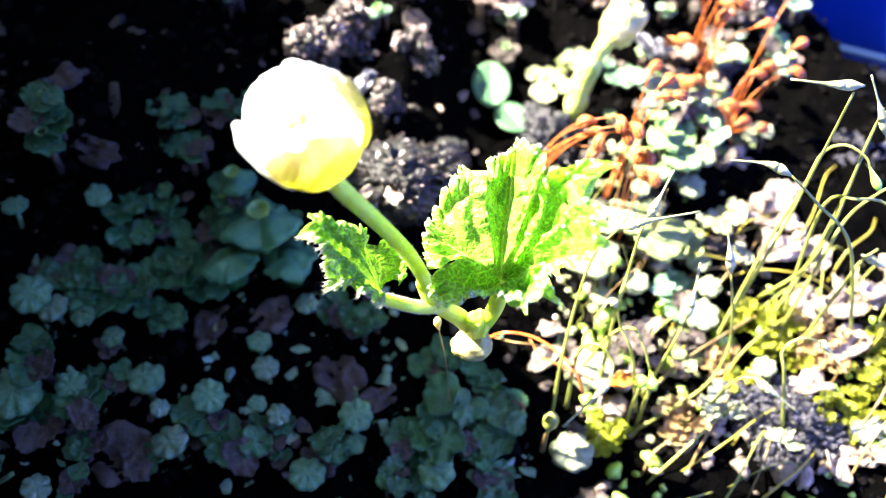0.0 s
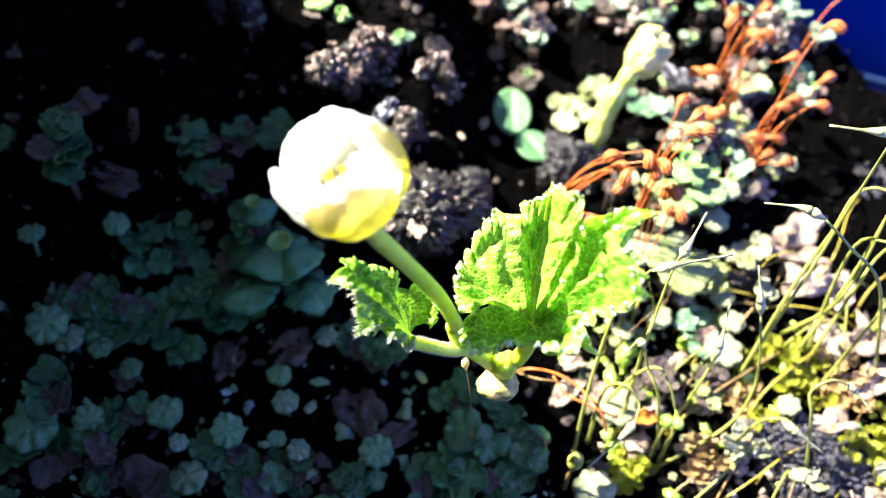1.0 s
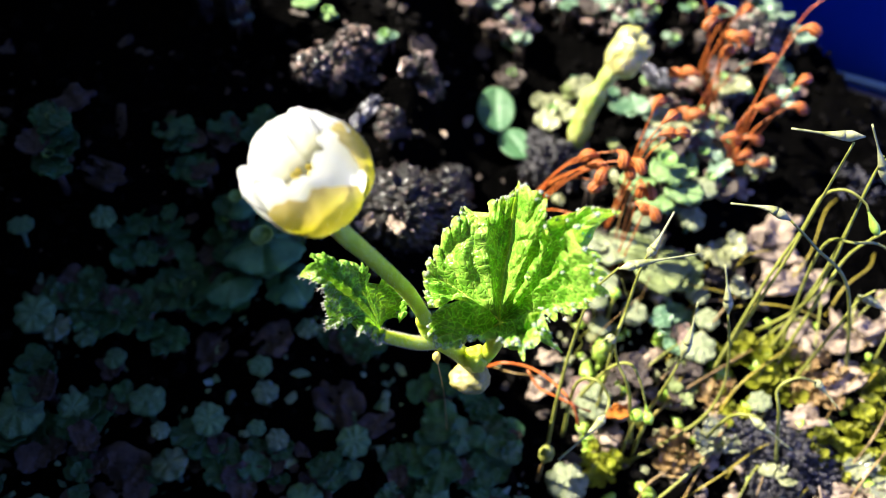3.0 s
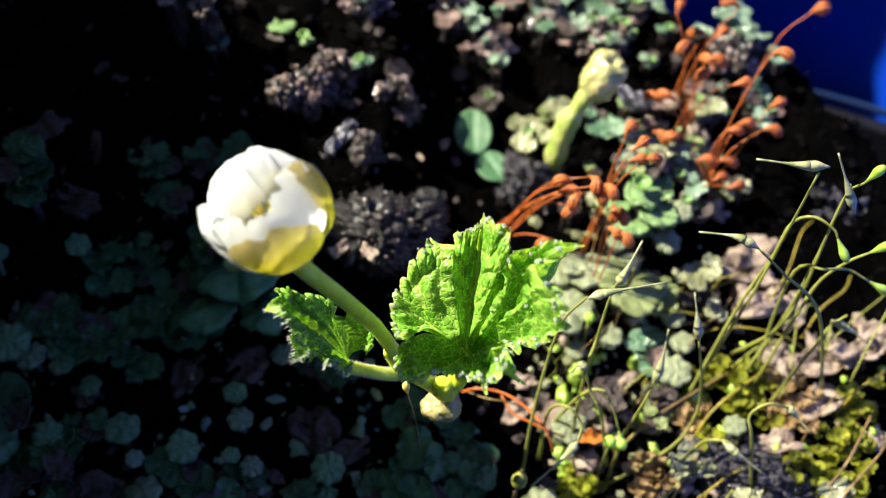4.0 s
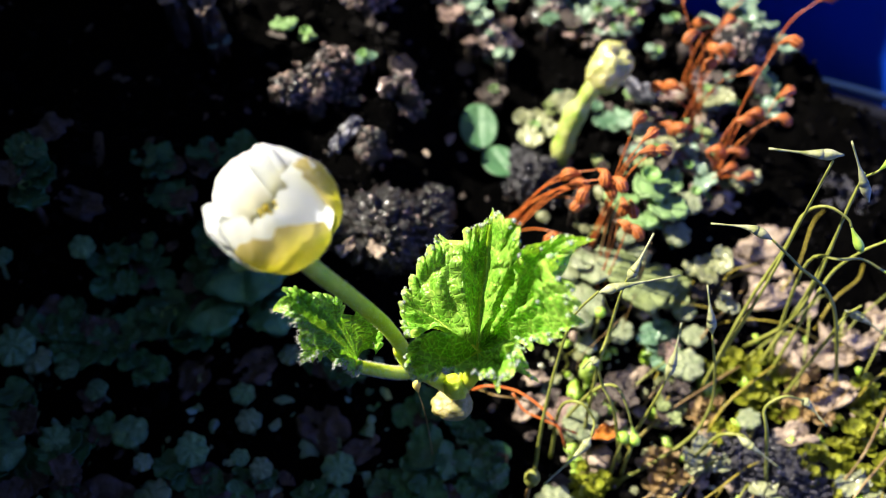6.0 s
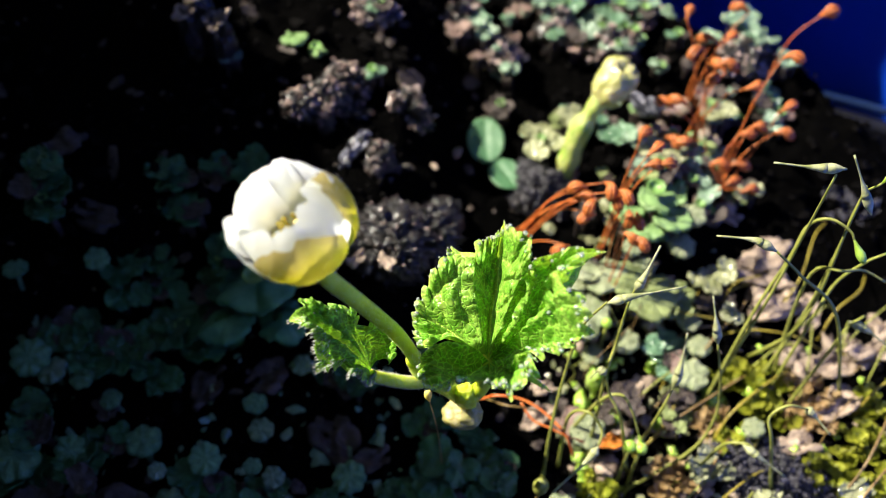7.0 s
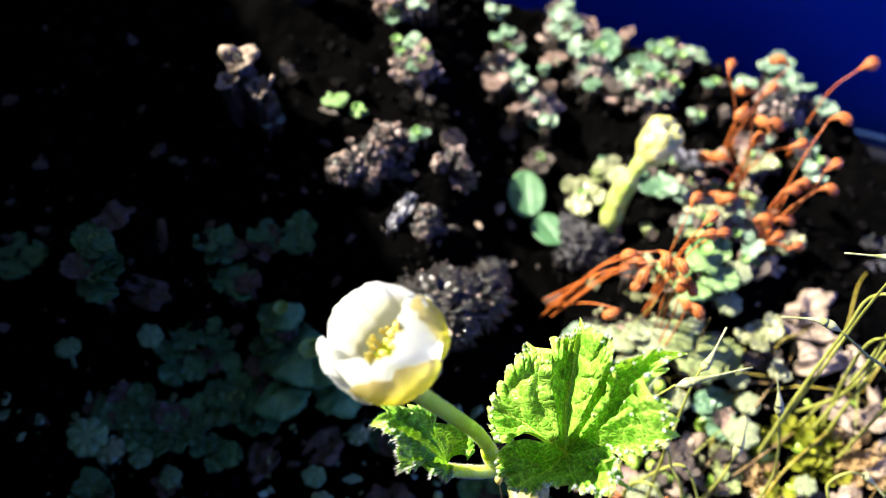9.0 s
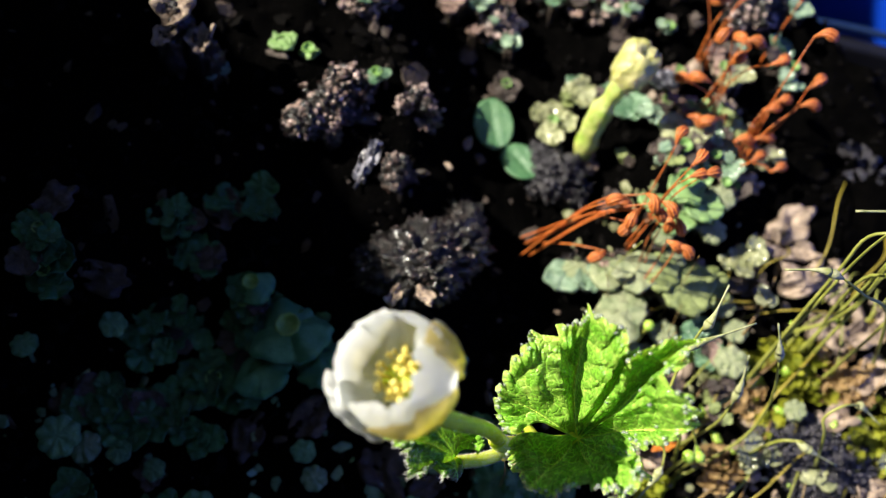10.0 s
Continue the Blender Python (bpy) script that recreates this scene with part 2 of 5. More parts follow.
def grid_faces(n, m, wrap=False, first=0):
    """Quads of an n x m grid; wrap closes the second direction."""
    out = []
    for i in range(n - 1):
        for j in range(m if wrap else m - 1):
            k = (j + 1) % m
            out.append((first + i * m + j, first + i * m + k, first + (i + 1) * m + k, first + (i + 1) * m + j))
    return out


def spline(points, n):
    """A smooth line through the points."""
    p = [Vector(q) for q in points]
    p = [2 * p[0] - p[1]] + p + [2 * p[-1] - p[-2]]
    out = []
    for k in range(n):
        u = k / (n - 1) * (len(p) - 3)
        i = min(int(u), len(p) - 4)
        f = u - i
        a, b, c, d = p[i:i + 4]
        out.append(0.5 * ((2 * b) + (c - a) * f + (2 * a - 5 * b + 4 * c - d) * f * f + (3 * b - a - 3 * c + d) * f ** 3))
    return out


def tube(line, radii, seg=8, ribs=0, rib=0.0, caps=True):
    """Points and faces of a tube along a line."""
    verts, n = [], len(line)
    side = None
    for i, p in enumerate(line):
        way = (line[min(i + 1, n - 1)] - line[max(i - 1, 0)]).normalized()
        if side is None:
            side = way.orthogonal().normalized()
        side = (side - way * side.dot(way)).normalized()
        other = way.cross(side)
        r = radii(i / (n - 1)) if callable(radii) else radii
        for j in range(seg):
            a = 2 * math.pi * j / seg
            k = r * (1 + rib * math.cos(ribs * a)) if ribs else r
            verts.append(p + (side * math.cos(a) + other * math.sin(a)) * k)
    faces = grid_faces(n, seg, True)
    if caps:
        faces.append(tuple(range(seg))[::-1])
        faces.append(tuple(range((n - 1) * seg, n * seg)))
    return [tuple(v) for v in verts], faces


def join(*lumps):
    verts, faces = [], []
    for v, f in lumps:
        k = len(verts)
        verts.extend(tuple(p) for p in v)
        faces.extend(tuple(i + k for i in q) for q in f)
    return verts, faces


def ball(sub):
    bm = bmesh.new()
    bmesh.ops.create_icosphere(bm, subdivisions=sub, radius=1.0)
    v = np.array([p.co[:] for p in bm.verts])
    f = [tuple(p.index for p in q.verts) for q in bm.faces]
    bm.free()
    return v, f


BALLS = {k: ball(k) for k in (1, 2, 3, 4, 5)}


def lump(at, size, seed, sub=3, rough=0.35, freq=2.2):
    """A rough clod."""
    v, f = BALLS[sub]
    out = []
    for p in v:
        q = Vector(p)
        k = 1.0
        amp, fr = rough, freq
        for _ in range(4):
            k += amp * noise.noise(q * fr + Vector((seed * 7.3, seed * 1.7, 0)))
            amp, fr = amp * 0.6, fr * 2.1
        out.append((at[0] + p[0] * size[0] * k, at[1] + p[1] * size[1] * k, at[2] + p[2] * size[2] * k))
    return out, f


def height(x, y):
    """The lie of the soil."""
    z = -0.8 - 0.13 * min(x, 2) + 0.05 * max(x - 2, 0) + 0.16 * (y - 7.5)
    west, north = min(1, max(0, (0.5 - x) / 1.5)), min(1, max(0, (y - 8.9) / 2.2))
    z += 1.0 * west * west * (3 - 2 * west) * north * north * (3 - 2 * north)
    z += 0.95 * math.exp(-((x - 4.0) / 1.1) ** 2 - ((y - 11.9) / 1.2) ** 2)  # the cushion under the rusty capsules
    z -= 0.5 * math.exp(-((x - 1.05) / 0.7) ** 2 - ((y - 13.3) / 0.8) ** 2)  # the hollow of the seedling
    d = math.hypot(x + 4, y + 4) - 22.6 - 0.8 * noise.noise((x * 0.4, y * 0.4, 3))
    if x > 0:
        d = max(d, math.hypot(x, y - 8) - 10.3 - 0.5 * noise.noise((x * 0.6, y * 0.6, 3)))
    if d > 0:
        z -= min(5.5, 2.2 * d)
    return z


def soil_top(x, y):
    p = Vector((x, y, 0))
    return (height(x, y) + 0.35 * noise.noise(p * 0.55) + 0.22 * noise.noise(p * 1.3 + Vector((5, 1, 0))) + 0.14 * noise.noise(p * 3.1)
            + 0.07 * noise.noise(p * 7.0))

# ---- the large structure ----
xs, ys = np.r_[np.arange(-26, -9, 0.4), np.arange(-9, 11, 0.12), np.arange(11, 20, 0.4)], np.r_[np.arange(-8, 3, 0.4), np.arange(3, 20, 0.12), np.arange(20, 24, 0.4)]
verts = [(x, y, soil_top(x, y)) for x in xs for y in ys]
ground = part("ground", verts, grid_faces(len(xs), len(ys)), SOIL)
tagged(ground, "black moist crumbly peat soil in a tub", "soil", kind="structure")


def ring_wall(name, centre, radius, z0, z1, a0, a1, thick, mat, n=60):
    """An upright curved wall with thickness and a rounded lip."""
    prof = [(0, z0), (0, z1 - thick * 0.5), (thick * 0.15, z1 - thick * 0.12), (thick * 0.5, z1), (thick * 0.85, z1 - thick * 0.12),
            (thick, z1 - thick * 0.5), (thick, z0)]
    v = []
    for i in range(n):
        a = radians(a0 + (a1 - a0) * i / (n - 1))
        v += [(centre[0] + (radius + r) * math.cos(a), centre[1] + (radius + r) * math.sin(a), z) for r, z in prof]
    f = grid_faces(n, len(prof))
    k = len(prof)
    f += [tuple(range(k)), tuple(range((n - 1) * k, n * k))[::-1]]
    return part(name, v, f, mat)


tagged(ring_wall("wall_east", (0, 8), 13.7, -8, 17, -60, 96, 0.5, BLUE),
       "glossy deep blue plastic wall of a tub", "tub wall", kind="structure")
tagged(ring_wall("wall_north", (-4, -4), 25.9, -8, 2.5, 82.5, 150, 0.6, BLACK), "low black plastic edge of the bed", "edge", kind="structure")
# Unseen wall, added so its shadow takes a bright stripe off the tub wall.
tagged(ring_wall("wall_northwest", (-4, -4), 26.6, -8, 14, 84.5, 95.0, 0.4, BLACK, 24), "unseen tall black wall added to shade the blue tub wall", "pot wall", kind="structure")
tagged(ring_wall("baseboard", (4.6, 3.2), 13.6, -7.5, -1.7, 15, 75, 0.35, BLACK, 50), "black plastic pot wall inside the tub", "pot wall", kind="structure")
tagged(ring_wall("trim", (4.6, 3.2), 13.98, -1.66, -1.5, 15, 75, 0.12, RIM, 50), "greyish blue rounded plastic ledge inside the tub", "ledge", kind="structure")
# Unseen upright board, added to cast the shade over the bed's left side.
d = Vector((-4.5, 10.5, 0)).normalized()
nrm = Vector((d.y, -d.x, 0))
c = nrm * -9.0
v = []
for s in (-4, 40):
    for off in (0, -1.6):
        for z in (-8, 17.9):
            p = c + d * s + nrm * off
            v.append((p.x, p.y, z))
tagged(part("wall_west", v, [(0, 1, 5, 4), (2, 6, 7, 3), (1, 3, 7, 5), (0, 4, 6, 2), (0, 2, 3, 1), (4, 5, 7, 6)], BOARD, flat=True),
       "unseen dark board added to shade the left of the bed", "board", kind="structure")
tagged(part("floor", [(-38, -24, -8), (24, -24, -8), (24, 38, -8), (-38, 38, -8)], [(0, 1, 2, 3)], PAVING, flat=True),
       "grey paving under the tub", "paving", kind="structure")


# ---- the cloudberry plant ----
def fan(centre, rim, lobes, seed, pleat=0.27, blister=0.13, pitch=0.33, tooth_size=0.135, cup=1.5, n=840, m=72, fold=(), puff=(), gap=0.0, collar=0.0):
    """A pleated, quilted leaf blade. rim rows: azimuth, reach, lift; lobes: azimuths between which each lobe lies; fold and puff: for
    each lobe, how deep it is folded and how strongly quilted; gap: degrees by which the basal notch gapes; collar: how far its first
    margin turns up. Each lobe is folded along its midrib, a sharp furrow, up to rounded ridges between the lobes; side veins run out
    slantwise, the blade puffs up between them, and the edge is a row of blunt puffed teeth. Gives points, faces and vein strength."""
    az = np.array([r[0] for r in rim], float)
    way = np.sign(az[-1] - az[0])
    u = np.linspace(az[0], az[-1], n)
    reach = np.interp(u * way, az * way, [r[1] for r in rim])
    lift = np.interp(u * way, az * way, [r[2] for r in rim])
    wide = n // 110 * 2 + 1
    k = np.ones(wide) / wide
    reach, lift = (np.convolve(np.pad(q, wide // 2, "edge"), k, "valid") for q in (reach, lift))
    verts, strong = [], []
    for i in range(n):
        a = radians(u[i])
        g = max(0, min(len(lobes) - 2, sum(1 for q in lobes[1:-1] if (u[i] - q) * way > 0)))
        half = abs(lobes[g + 1] - lobes[g]) / 2
        v = 2 * (u[i] - lobes[g]) / (lobes[g + 1] - lobes[g]) - 1
        av = min(1.0, abs(v))
        soft_, deep = puff[g] if puff else 1.0, fold[g] if fold else 1.0
        first = max(0.0, 1 - abs(u[i] - az[0]) / 40)
        brow = math.exp(-((u[i] - az[0]) / 7) ** 2) + 2.2 * math.exp(-((u[i] - az[-1]) / 20) ** 2)
        teeth = 2 * round((2 * half * math.pi / 180 * max(r_[1] for r_ in rim) * 0.9 / tooth_size - 1) / 2) + 1
        tooth = abs(math.cos(math.pi * 0.5 * teeth * (v + 0.07 * noise.noise(Vector((v * 4, g, seed)))))) ** 0.55
        r = reach[i] * (0.99 - 0.13 * av ** 5)
        r *= 1 + 0.04 * noise.noise(Vector((u[i] * 0.06, seed, 5)))
        length = math.hypot(r, lift[i])
        ridge = math.sin(math.pi * 0.5 * av) ** 0.85
        for j in range(m):
            s = j / (m - 1)
            b = a + radians(way * gap * math.sin(math.pi * s ** 0.75) * first)
            out, tangent = Vector((math.cos(b), math.sin(b), 0)), Vector((-math.sin(b), math.cos(b), 0))
            rs = r * s + 1.1 * tooth_size * (tooth - 0.35) * max(0.0, (s - 0.8) / 0.2) ** 1.3
            q = out * rs + Vector((0, 0, lift[i] * s ** cup + collar * brow * math.sin(math.pi * s)))
            normal = (Vector((0, 0, 1)) - out * lift[i] * cup * 0.6 * max(s, 0.05) ** (cup - 1)).normalized()
            across = av * math.hypot(r * s * radians(half), 1.3 * pleat * s)
            wx = 0.55 * noise.noise(Vector((q.x * 3, q.y * 3, seed + q.z * 3)))
            wy = 0.5 * noise.noise(Vector((q.x * 4 + 7, q.y * 4, seed + q.z * 4)))
            c = (s * length - 1.0 * across) / pitch + wx + (0.5 if v > 0 else 0)
            row = math.floor(c)
            d = across / (pitch * 0.95) + wy + 0.37 * row + (0.2 if v < 0 else 0)
            cc, dd = abs(math.sin(math.pi * c)), abs(math.sin(math.pi * d))
            flank = 1 if v > 0 else -1
            near_, next_ = noise.voronoi(Vector(((s * length - across) / pitch * 1.5, (s * length * 0.7 + across) * flank / pitch * 1.3, seed + g * 5 + flank)))[0][:2]
            crease = next_ - near_
            quilt = 0.7 * (cc ** 0.7) * (0.7 + 0.3 * dd ** 0.7) + 0.42 * min(1.0, crease * 1.9) ** 0.55
            furrow = 1 - math.exp(-(across / 0.05) ** 2)
            bulge = pleat * s * (1.25 - 0.75 * s) * (1.5 * ridge - 0.95) * deep
            sway = 0.2 * math.sin(g * 2.3 + seed) * v * (1 - av * av) * s * s + 0.2 * s * s * noise.noise(Vector((q.x * 3.6, q.y * 3.6, seed + 8))) + 0.12 * s * noise.noise(Vector((q.x * 1.8, q.y * 1.8, seed)))
            q += normal * (bulge + sway + soft_ * blister * (0.2 + 0.8 * s * s) * min(1, s * 2.5) * (quilt * furrow - 0.5))
            if s > 0.82:
                e = (s - 0.82) / 0.18
                q += normal * (0.13 * math.sin(math.pi * min(1, e * 0.8)) * (tooth - 0.35) - 0.08 * e ** 3) - out * 0.03 * e ** 3
            q += tangent * (0.16 * s * noise.noise(Vector((q.x * 2.2, q.y * 2.2, seed + 4))) + 0.12 * s * math.sin(2.6 * s + g * 1.9))
            verts.append(q + Vector(centre))
            main = math.exp(-(across / 0.016) ** 2) * (1 - 0.4 * s) * min(1, s * 4)
            net = max(math.exp(-(cc / 0.13) ** 2), 0.85 * math.exp(-(crease / 0.07) ** 2))
            strong.append(min(1.0, main * 0.9 + 0.45 * net * min(1, s * 3) + (0.45 * (s - 0.93) / 0.07 if s > 0.93 else 0)))
    return verts, grid_faces(n, m), strong


def fuzz(points_normals, length, width, seed):
    """Fine hairs, one thin sliver of three sides each."""
    rng = random.Random(seed)
    v, f = [], []
    for p, nr in points_normals:
        nr = (nr + Vector([rng.uniform(-0.5, 0.5) for _ in range(3)])).normalized()
        a = nr.orthogonal().normalized() * width
        b = nr.cross(a)
        k = len(v)
        tip = p + nr * length * rng.uniform(0.5, 1.2)
        v += [p + a, p - a * 0.5 + b * 0.87, p - a * 0.5 - b * 0.87, tip]
        f += [(k, k + 1, k + 3), (k + 1, k + 2, k + 3), (k + 2, k, k + 3)]
    return v, f


def around(line, r, count, seed):
    """Points and outward ways on a tube."""
    rng = random.Random(seed)
    out = []
    for _ in range(count):
        i = rng.randrange(1, len(line) - 1)
        p = line[i].lerp(line[i + 1], rng.random())
        way = (line[i + 1] - line[i - 1]).normalized()
        side = way.orthogonal().normalized()
        side.rotate(Matrix.Rotation(rng.uniform(0, 6.28), 3, way))
        rr = r(i / (len(line) - 1)) if callable(r) else r
        out.append((p + side * rr * 0.97, side))
    return out


def beads(spots, seed, lo, hi):
    rng = random.Random(seed)
    v0, f0 = BALLS[2]
    return join(*[([tuple(np.array(p) + q * r) for q in v0], f0) for p in spots for r in [rng.uniform(lo, hi)]])


plant = thing("cloudberry_plant", (0.55, 8.4, -0.7), "young cloudberry plant with half-open white flower and pleated green leaves", "plant")
# stems
low = spline([(0.55, 8.4, -0.9), (0.5, 7.9, 0.3), (0.52, 7.3, 1.55), (0.22, 7.2, 2.25), (-0.14, 7.12, 2.85), (-0.28, 7.1, 3.4)], 40)
part("stem", *tube(low, lambda u: 0.15 - 0.025 * u, 14), STEM, plant, "pale green hairy stem")
top = spline([(-0.14, 7.1, 2.9), (-0.28, 7.1, 3.5), (-0.5, 7.08, 4.2), (-0.86, 7.02, 5.0), (-1.22, 7.0, 5.65), (-1.4, 7.08, 5.95)], 40)
part("flower_stalk", *tube(top, lambda u: 0.096 + 0.03 * u * u, 14), STEM, plant, "stout green flower stalk with short hairs")
pet2 = spline([(0.02, 7.13, 2.75), (-0.3, 6.96, 2.95), (-0.62, 6.88, 3.2), (-0.95, 6.85, 3.42)], 24)
part("leaf_stalk", *tube(pet2, lambda u: 0.1 - 0.015 * u, 12), STEM, plant)
pet1 = spline([(0.5, 7.28, 1.7), (0.68, 7.12, 2.5), (0.75, 6.98, 3.2), (0.76, 6.93, 3.72)], 24)
part("leaf_stalk", *tube(pet1, 0.12, 12), STEM, plant)
part("hairs", *join(fuzz(around(top, lambda u: 0.096 + 0.03 * u * u, 1300, 1), 0.032, 0.0022, 1), fuzz(around(low, 0.13, 900, 2), 0.035, 0.0022, 2),
                    fuzz(around(pet2, 0.092, 1300, 3), 0.036, 0.0022, 3)), HAIR, plant, "short white glandular hairs")
# the large leaf
RIM_LARGE = [(172, 0.98, 0.12), (165, 1.04, 0.12), (155, 1.1, 0.18), (145, 1.16, 0.34), (135, 1.22, 0.44), (125, 1.3, 0.74), (115, 1.4, 0.92), (105, 1.4, 1.0), (95, 1.28, 1.1),
             (85, 1.13, 1.5), (75, 1.13, 1.64), (65, 1.15, 1.58), (55, 1.04, 1.32), (48, 0.86, 1.2), (40, 0.94, 1.4), (35, 1.12, 1.65), (25, 1.24, 1.9), (15, 1.2, 1.9), (5, 1.14, 1.7),
             (-5, 1.1, 1.58), (-15, 0.86, 1.2), (-25, 0.72, 0.75), (-35, 0.74, 0.8), (-45, 0.82, 0.85), (-55, 0.92, 1.25), (-65, 0.92, 1.2), (-75, 0.9, 1.2), (-85, 0.86, 1.12), (-95, 0.84, 1.06),
             (-105, 0.86, 0.96), (-115, 0.9, 0.92), (-125, 0.98, 0.86), (-135, 1.02, 0.84), (-145, 0.98, 0.62), (-155, 0.95, 0.36), (-165, 0.92, 0.12), (-175, 0.93, 0.02), (-184, 0.96, 0.0)]
LOBES_LARGE = (172, 108, 62, 40, 10, -26, -58, -106, -184)
NL, ML = 840, 72
v, f, w = fan((0.76, 6.92, 3.70), RIM_LARGE, LOBES_LARGE, 1.0, n=NL, m=ML, fold=(0.6, 2.4, 1.1, 1.6, 1.2, 0.9, 0.9, 0.6), puff=(0.9, 1.8, 2.2, 2.3, 1.7, 1.3, 0.9, 0.5), gap=24, collar=0.26)
leaf = part("leaf", v, f, LEAF, plant, "bright green pleated lobed leaf with toothed edge", vein=w)
rng = random.Random(4)
edge = [v[i * ML + ML - 1] for i in range(0, NL, 4)]
brim = [v[i * ML + rng.randrange(ML - 4, ML)] for i in range(0, NL, 4)]
spots = [p + Vector((rng.uniform(-.015, .015), rng.uniform(-.015, .015), 0.014)) for p in brim if rng.random() < (0.9 if p.x > 0.9 else 0.65)]
spots += [v[rng.randrange(300, 560) * ML + rng.randrange(40, ML)] for _ in range(50)]
part("dew", *beads(spots, 5, 0.014, 0.038), DROP, leaf, "tiny clear water drops along the leaf edge")
part("hairs", *fuzz([(p, (p - Vector((0.76, 6.92, 3.9))).normalized()) for p in edge for _ in range(3)], 0.022, 0.0022, 6), HAIR, leaf)
# the small folded leaf
RIM_SMALL = [(300, 0.16, 0.15), (270, 0.24, 0.3), (248, 0.34, 0.5), (225, 0.5, 0.72), (205, 0.66, 0.9), (185, 0.78, 1.2), (165, 0.84, 1.48), (145, 0.74, 1.3), (120, 0.58, 0.95),
             (90, 0.46, 0.6), (50, 0.38, 0.5), (15, 0.34, 0.45)]
v, f, w = fan((-0.88, 6.9, 3.42), RIM_SMALL, (300, 235, 195, 150, 90, 15), 7.0, 0.14, 0.14, 0.19, 0.12, 0.7, 420, 44, fold=(0.8, 0.9, 0.9, 0.2, 0.3), puff=(1.3, 1.7, 1.7, 0.5, 0.9))
leaf2 = part("leaf", v, f, LEAF, plant, "small half-folded young leaf with white-haired underside", vein=[0.4 * k for k in w])
back = [(v[i * 44 + j], Vector((-0.85, -0.35, -0.15))) for i in range(0, 190, 2) for j in range(33, 44, 2)]
part("hairs", *fuzz(back * 3, 0.065, 0.004, 8), HAIR, leaf2, "dense white hairs on the leaf's back")
rng = random.Random(14)
part("dew", *beads([v[rng.randrange(420) * 44 + rng.randrange(30, 44)] for _ in range(120)], 6, 0.006, 0.015), DROP, leaf2)
part("stipule", *lump((0.48, 7.12, 2.2), (0.2, 0.16, 0.34), 9, 4, 0.15), STEM, plant, "yellow-green sheath where the stalks join")
# the bract at the foot of the stem
v0, f0 = BALLS[4]
q = []
for p in v0:
    k = 1 + 0.16 * noise.noise(Vector(p) * 1.8) + 0.08 * noise.noise(Vector(p) * 6) - 0.3 * max(0, p[2]) ** 2
    q.append((0.42 + 0.32 * p[0] * k, 7.1 + 0.25 * p[1] * k, 1.6 + 0.25 * p[2] * k))
part("bract", q, f0, BRACT, plant, "swollen cream bract at the stem's foot")

# the flower
AXIS = Vector((-0.25, -0.08, 0.95)).normalized()
TURN = Vector((0, 0, 1)).rotation_difference(AXIS).to_matrix()
HEART = Vector((-1.60, 7.31, 6.40))


def petal(mid, span, t0, t1, radius, seed, wave=0.05, flare=0.0, tip=0.25, tall=1.17, n=26, m=26, notch=0.0, curl=0.0):
    """A cupped piece of a globe round the flower's axis: azimuths mid +- span, from polar angle t0 (at the stalk) to t1."""
    out, strong = [], []
    for i in range(n):
        u = 2 * i / (n - 1) - 1
        top_ = t1 * (1 - tip * abs(u) ** 2.2) - notch * math.exp(-(u / 0.16) ** 2) + 5 * noise.noise(Vector((u * 2.2, seed, 0))) + 5 * noise.noise(Vector((u * 5.5, seed, 3)))
        for j in range(m):
            s = j / (m - 1)
            th = radians(t0 + (top_ - t0) * s)
            ph = radians(mid + span * u * (0.35 + 0.65 * min(1, s * 2.2) ** 0.7))
            r = radius * (1 + wave * noise.noise(Vector((u * 2, s * 2.5, seed))) + flare * max(0, s - 0.55) ** 1.5)
            r *= 1 - 0.04 * u * u + curl * s * u ** 4 + 0.03 * s * noise.noise(Vector((u * 5, s * 3, seed + 5)))
            p = Vector((math.sin(th) * math.cos(ph) * r, math.sin(th) * math.sin(ph) * r, -math.cos(th) * r * tall))
            out.append(HEART + TURN @ p)
            strong.append(max(0, s - 0.72) * 2.4)
    return out, grid_faces(n, m), strong


flower = part("receptacle", *lump(tuple(HEART - AXIS * 0.55), (0.3, 0.3, 0.22), 3, 3, 0.1), STEM, plant)
for mid, span, t1, r, seed, flare in ((208, 40, 118, 0.68, 15, 0.55), (268, 58, 144, 0.63, 2, 0.0), (350, 56, 151, 0.65, 5, 0.0), (68, 54, 138, 0.66, 9, 0.4),
                                      (148, 60, 137, 0.64, 12, 0.45)):
    v, f, w = petal(mid, span, 12, t1, r, seed, 0.07, flare, 0.16, tall=1.08, n=48, m=40, notch=9, curl=0.05)
    w = [max(0.0, 0.62 - (k % 40) / 39) * 0.8 for k in range(len(v))]
    part("petal", v, f, PETAL, flower, "white rounded cupped petal", vein=w)
fluff = []
for mid, span, t1, seed in ((284, 54, 127, 21), (17, 27, 138, 24), (86, 36, 84, 28), (150, 36, 76, 31), (212, 30, 66, 35)):
    v, f, w = petal(mid, span, 4, t1, 0.75 if seed == 24 else 0.715, seed, 0.02, 0.0, 0.26, tall=1.08, notch=7 if seed == 21 else 0)
    part("sepal", v, f, SEPAL, flower, "yellow-green hairy sepal with a brownish tip", vein=w)
    fluff += [(v[k], (v[k] - HEART).normalized()) for k in range(0, len(v), 3)]
part("hairs", *fuzz(fluff, 0.05, 0.0022, 12), HAIR, flower, "short white hairs on the sepals")
rng = random.Random(11)
v0, f0 = BALLS[2]
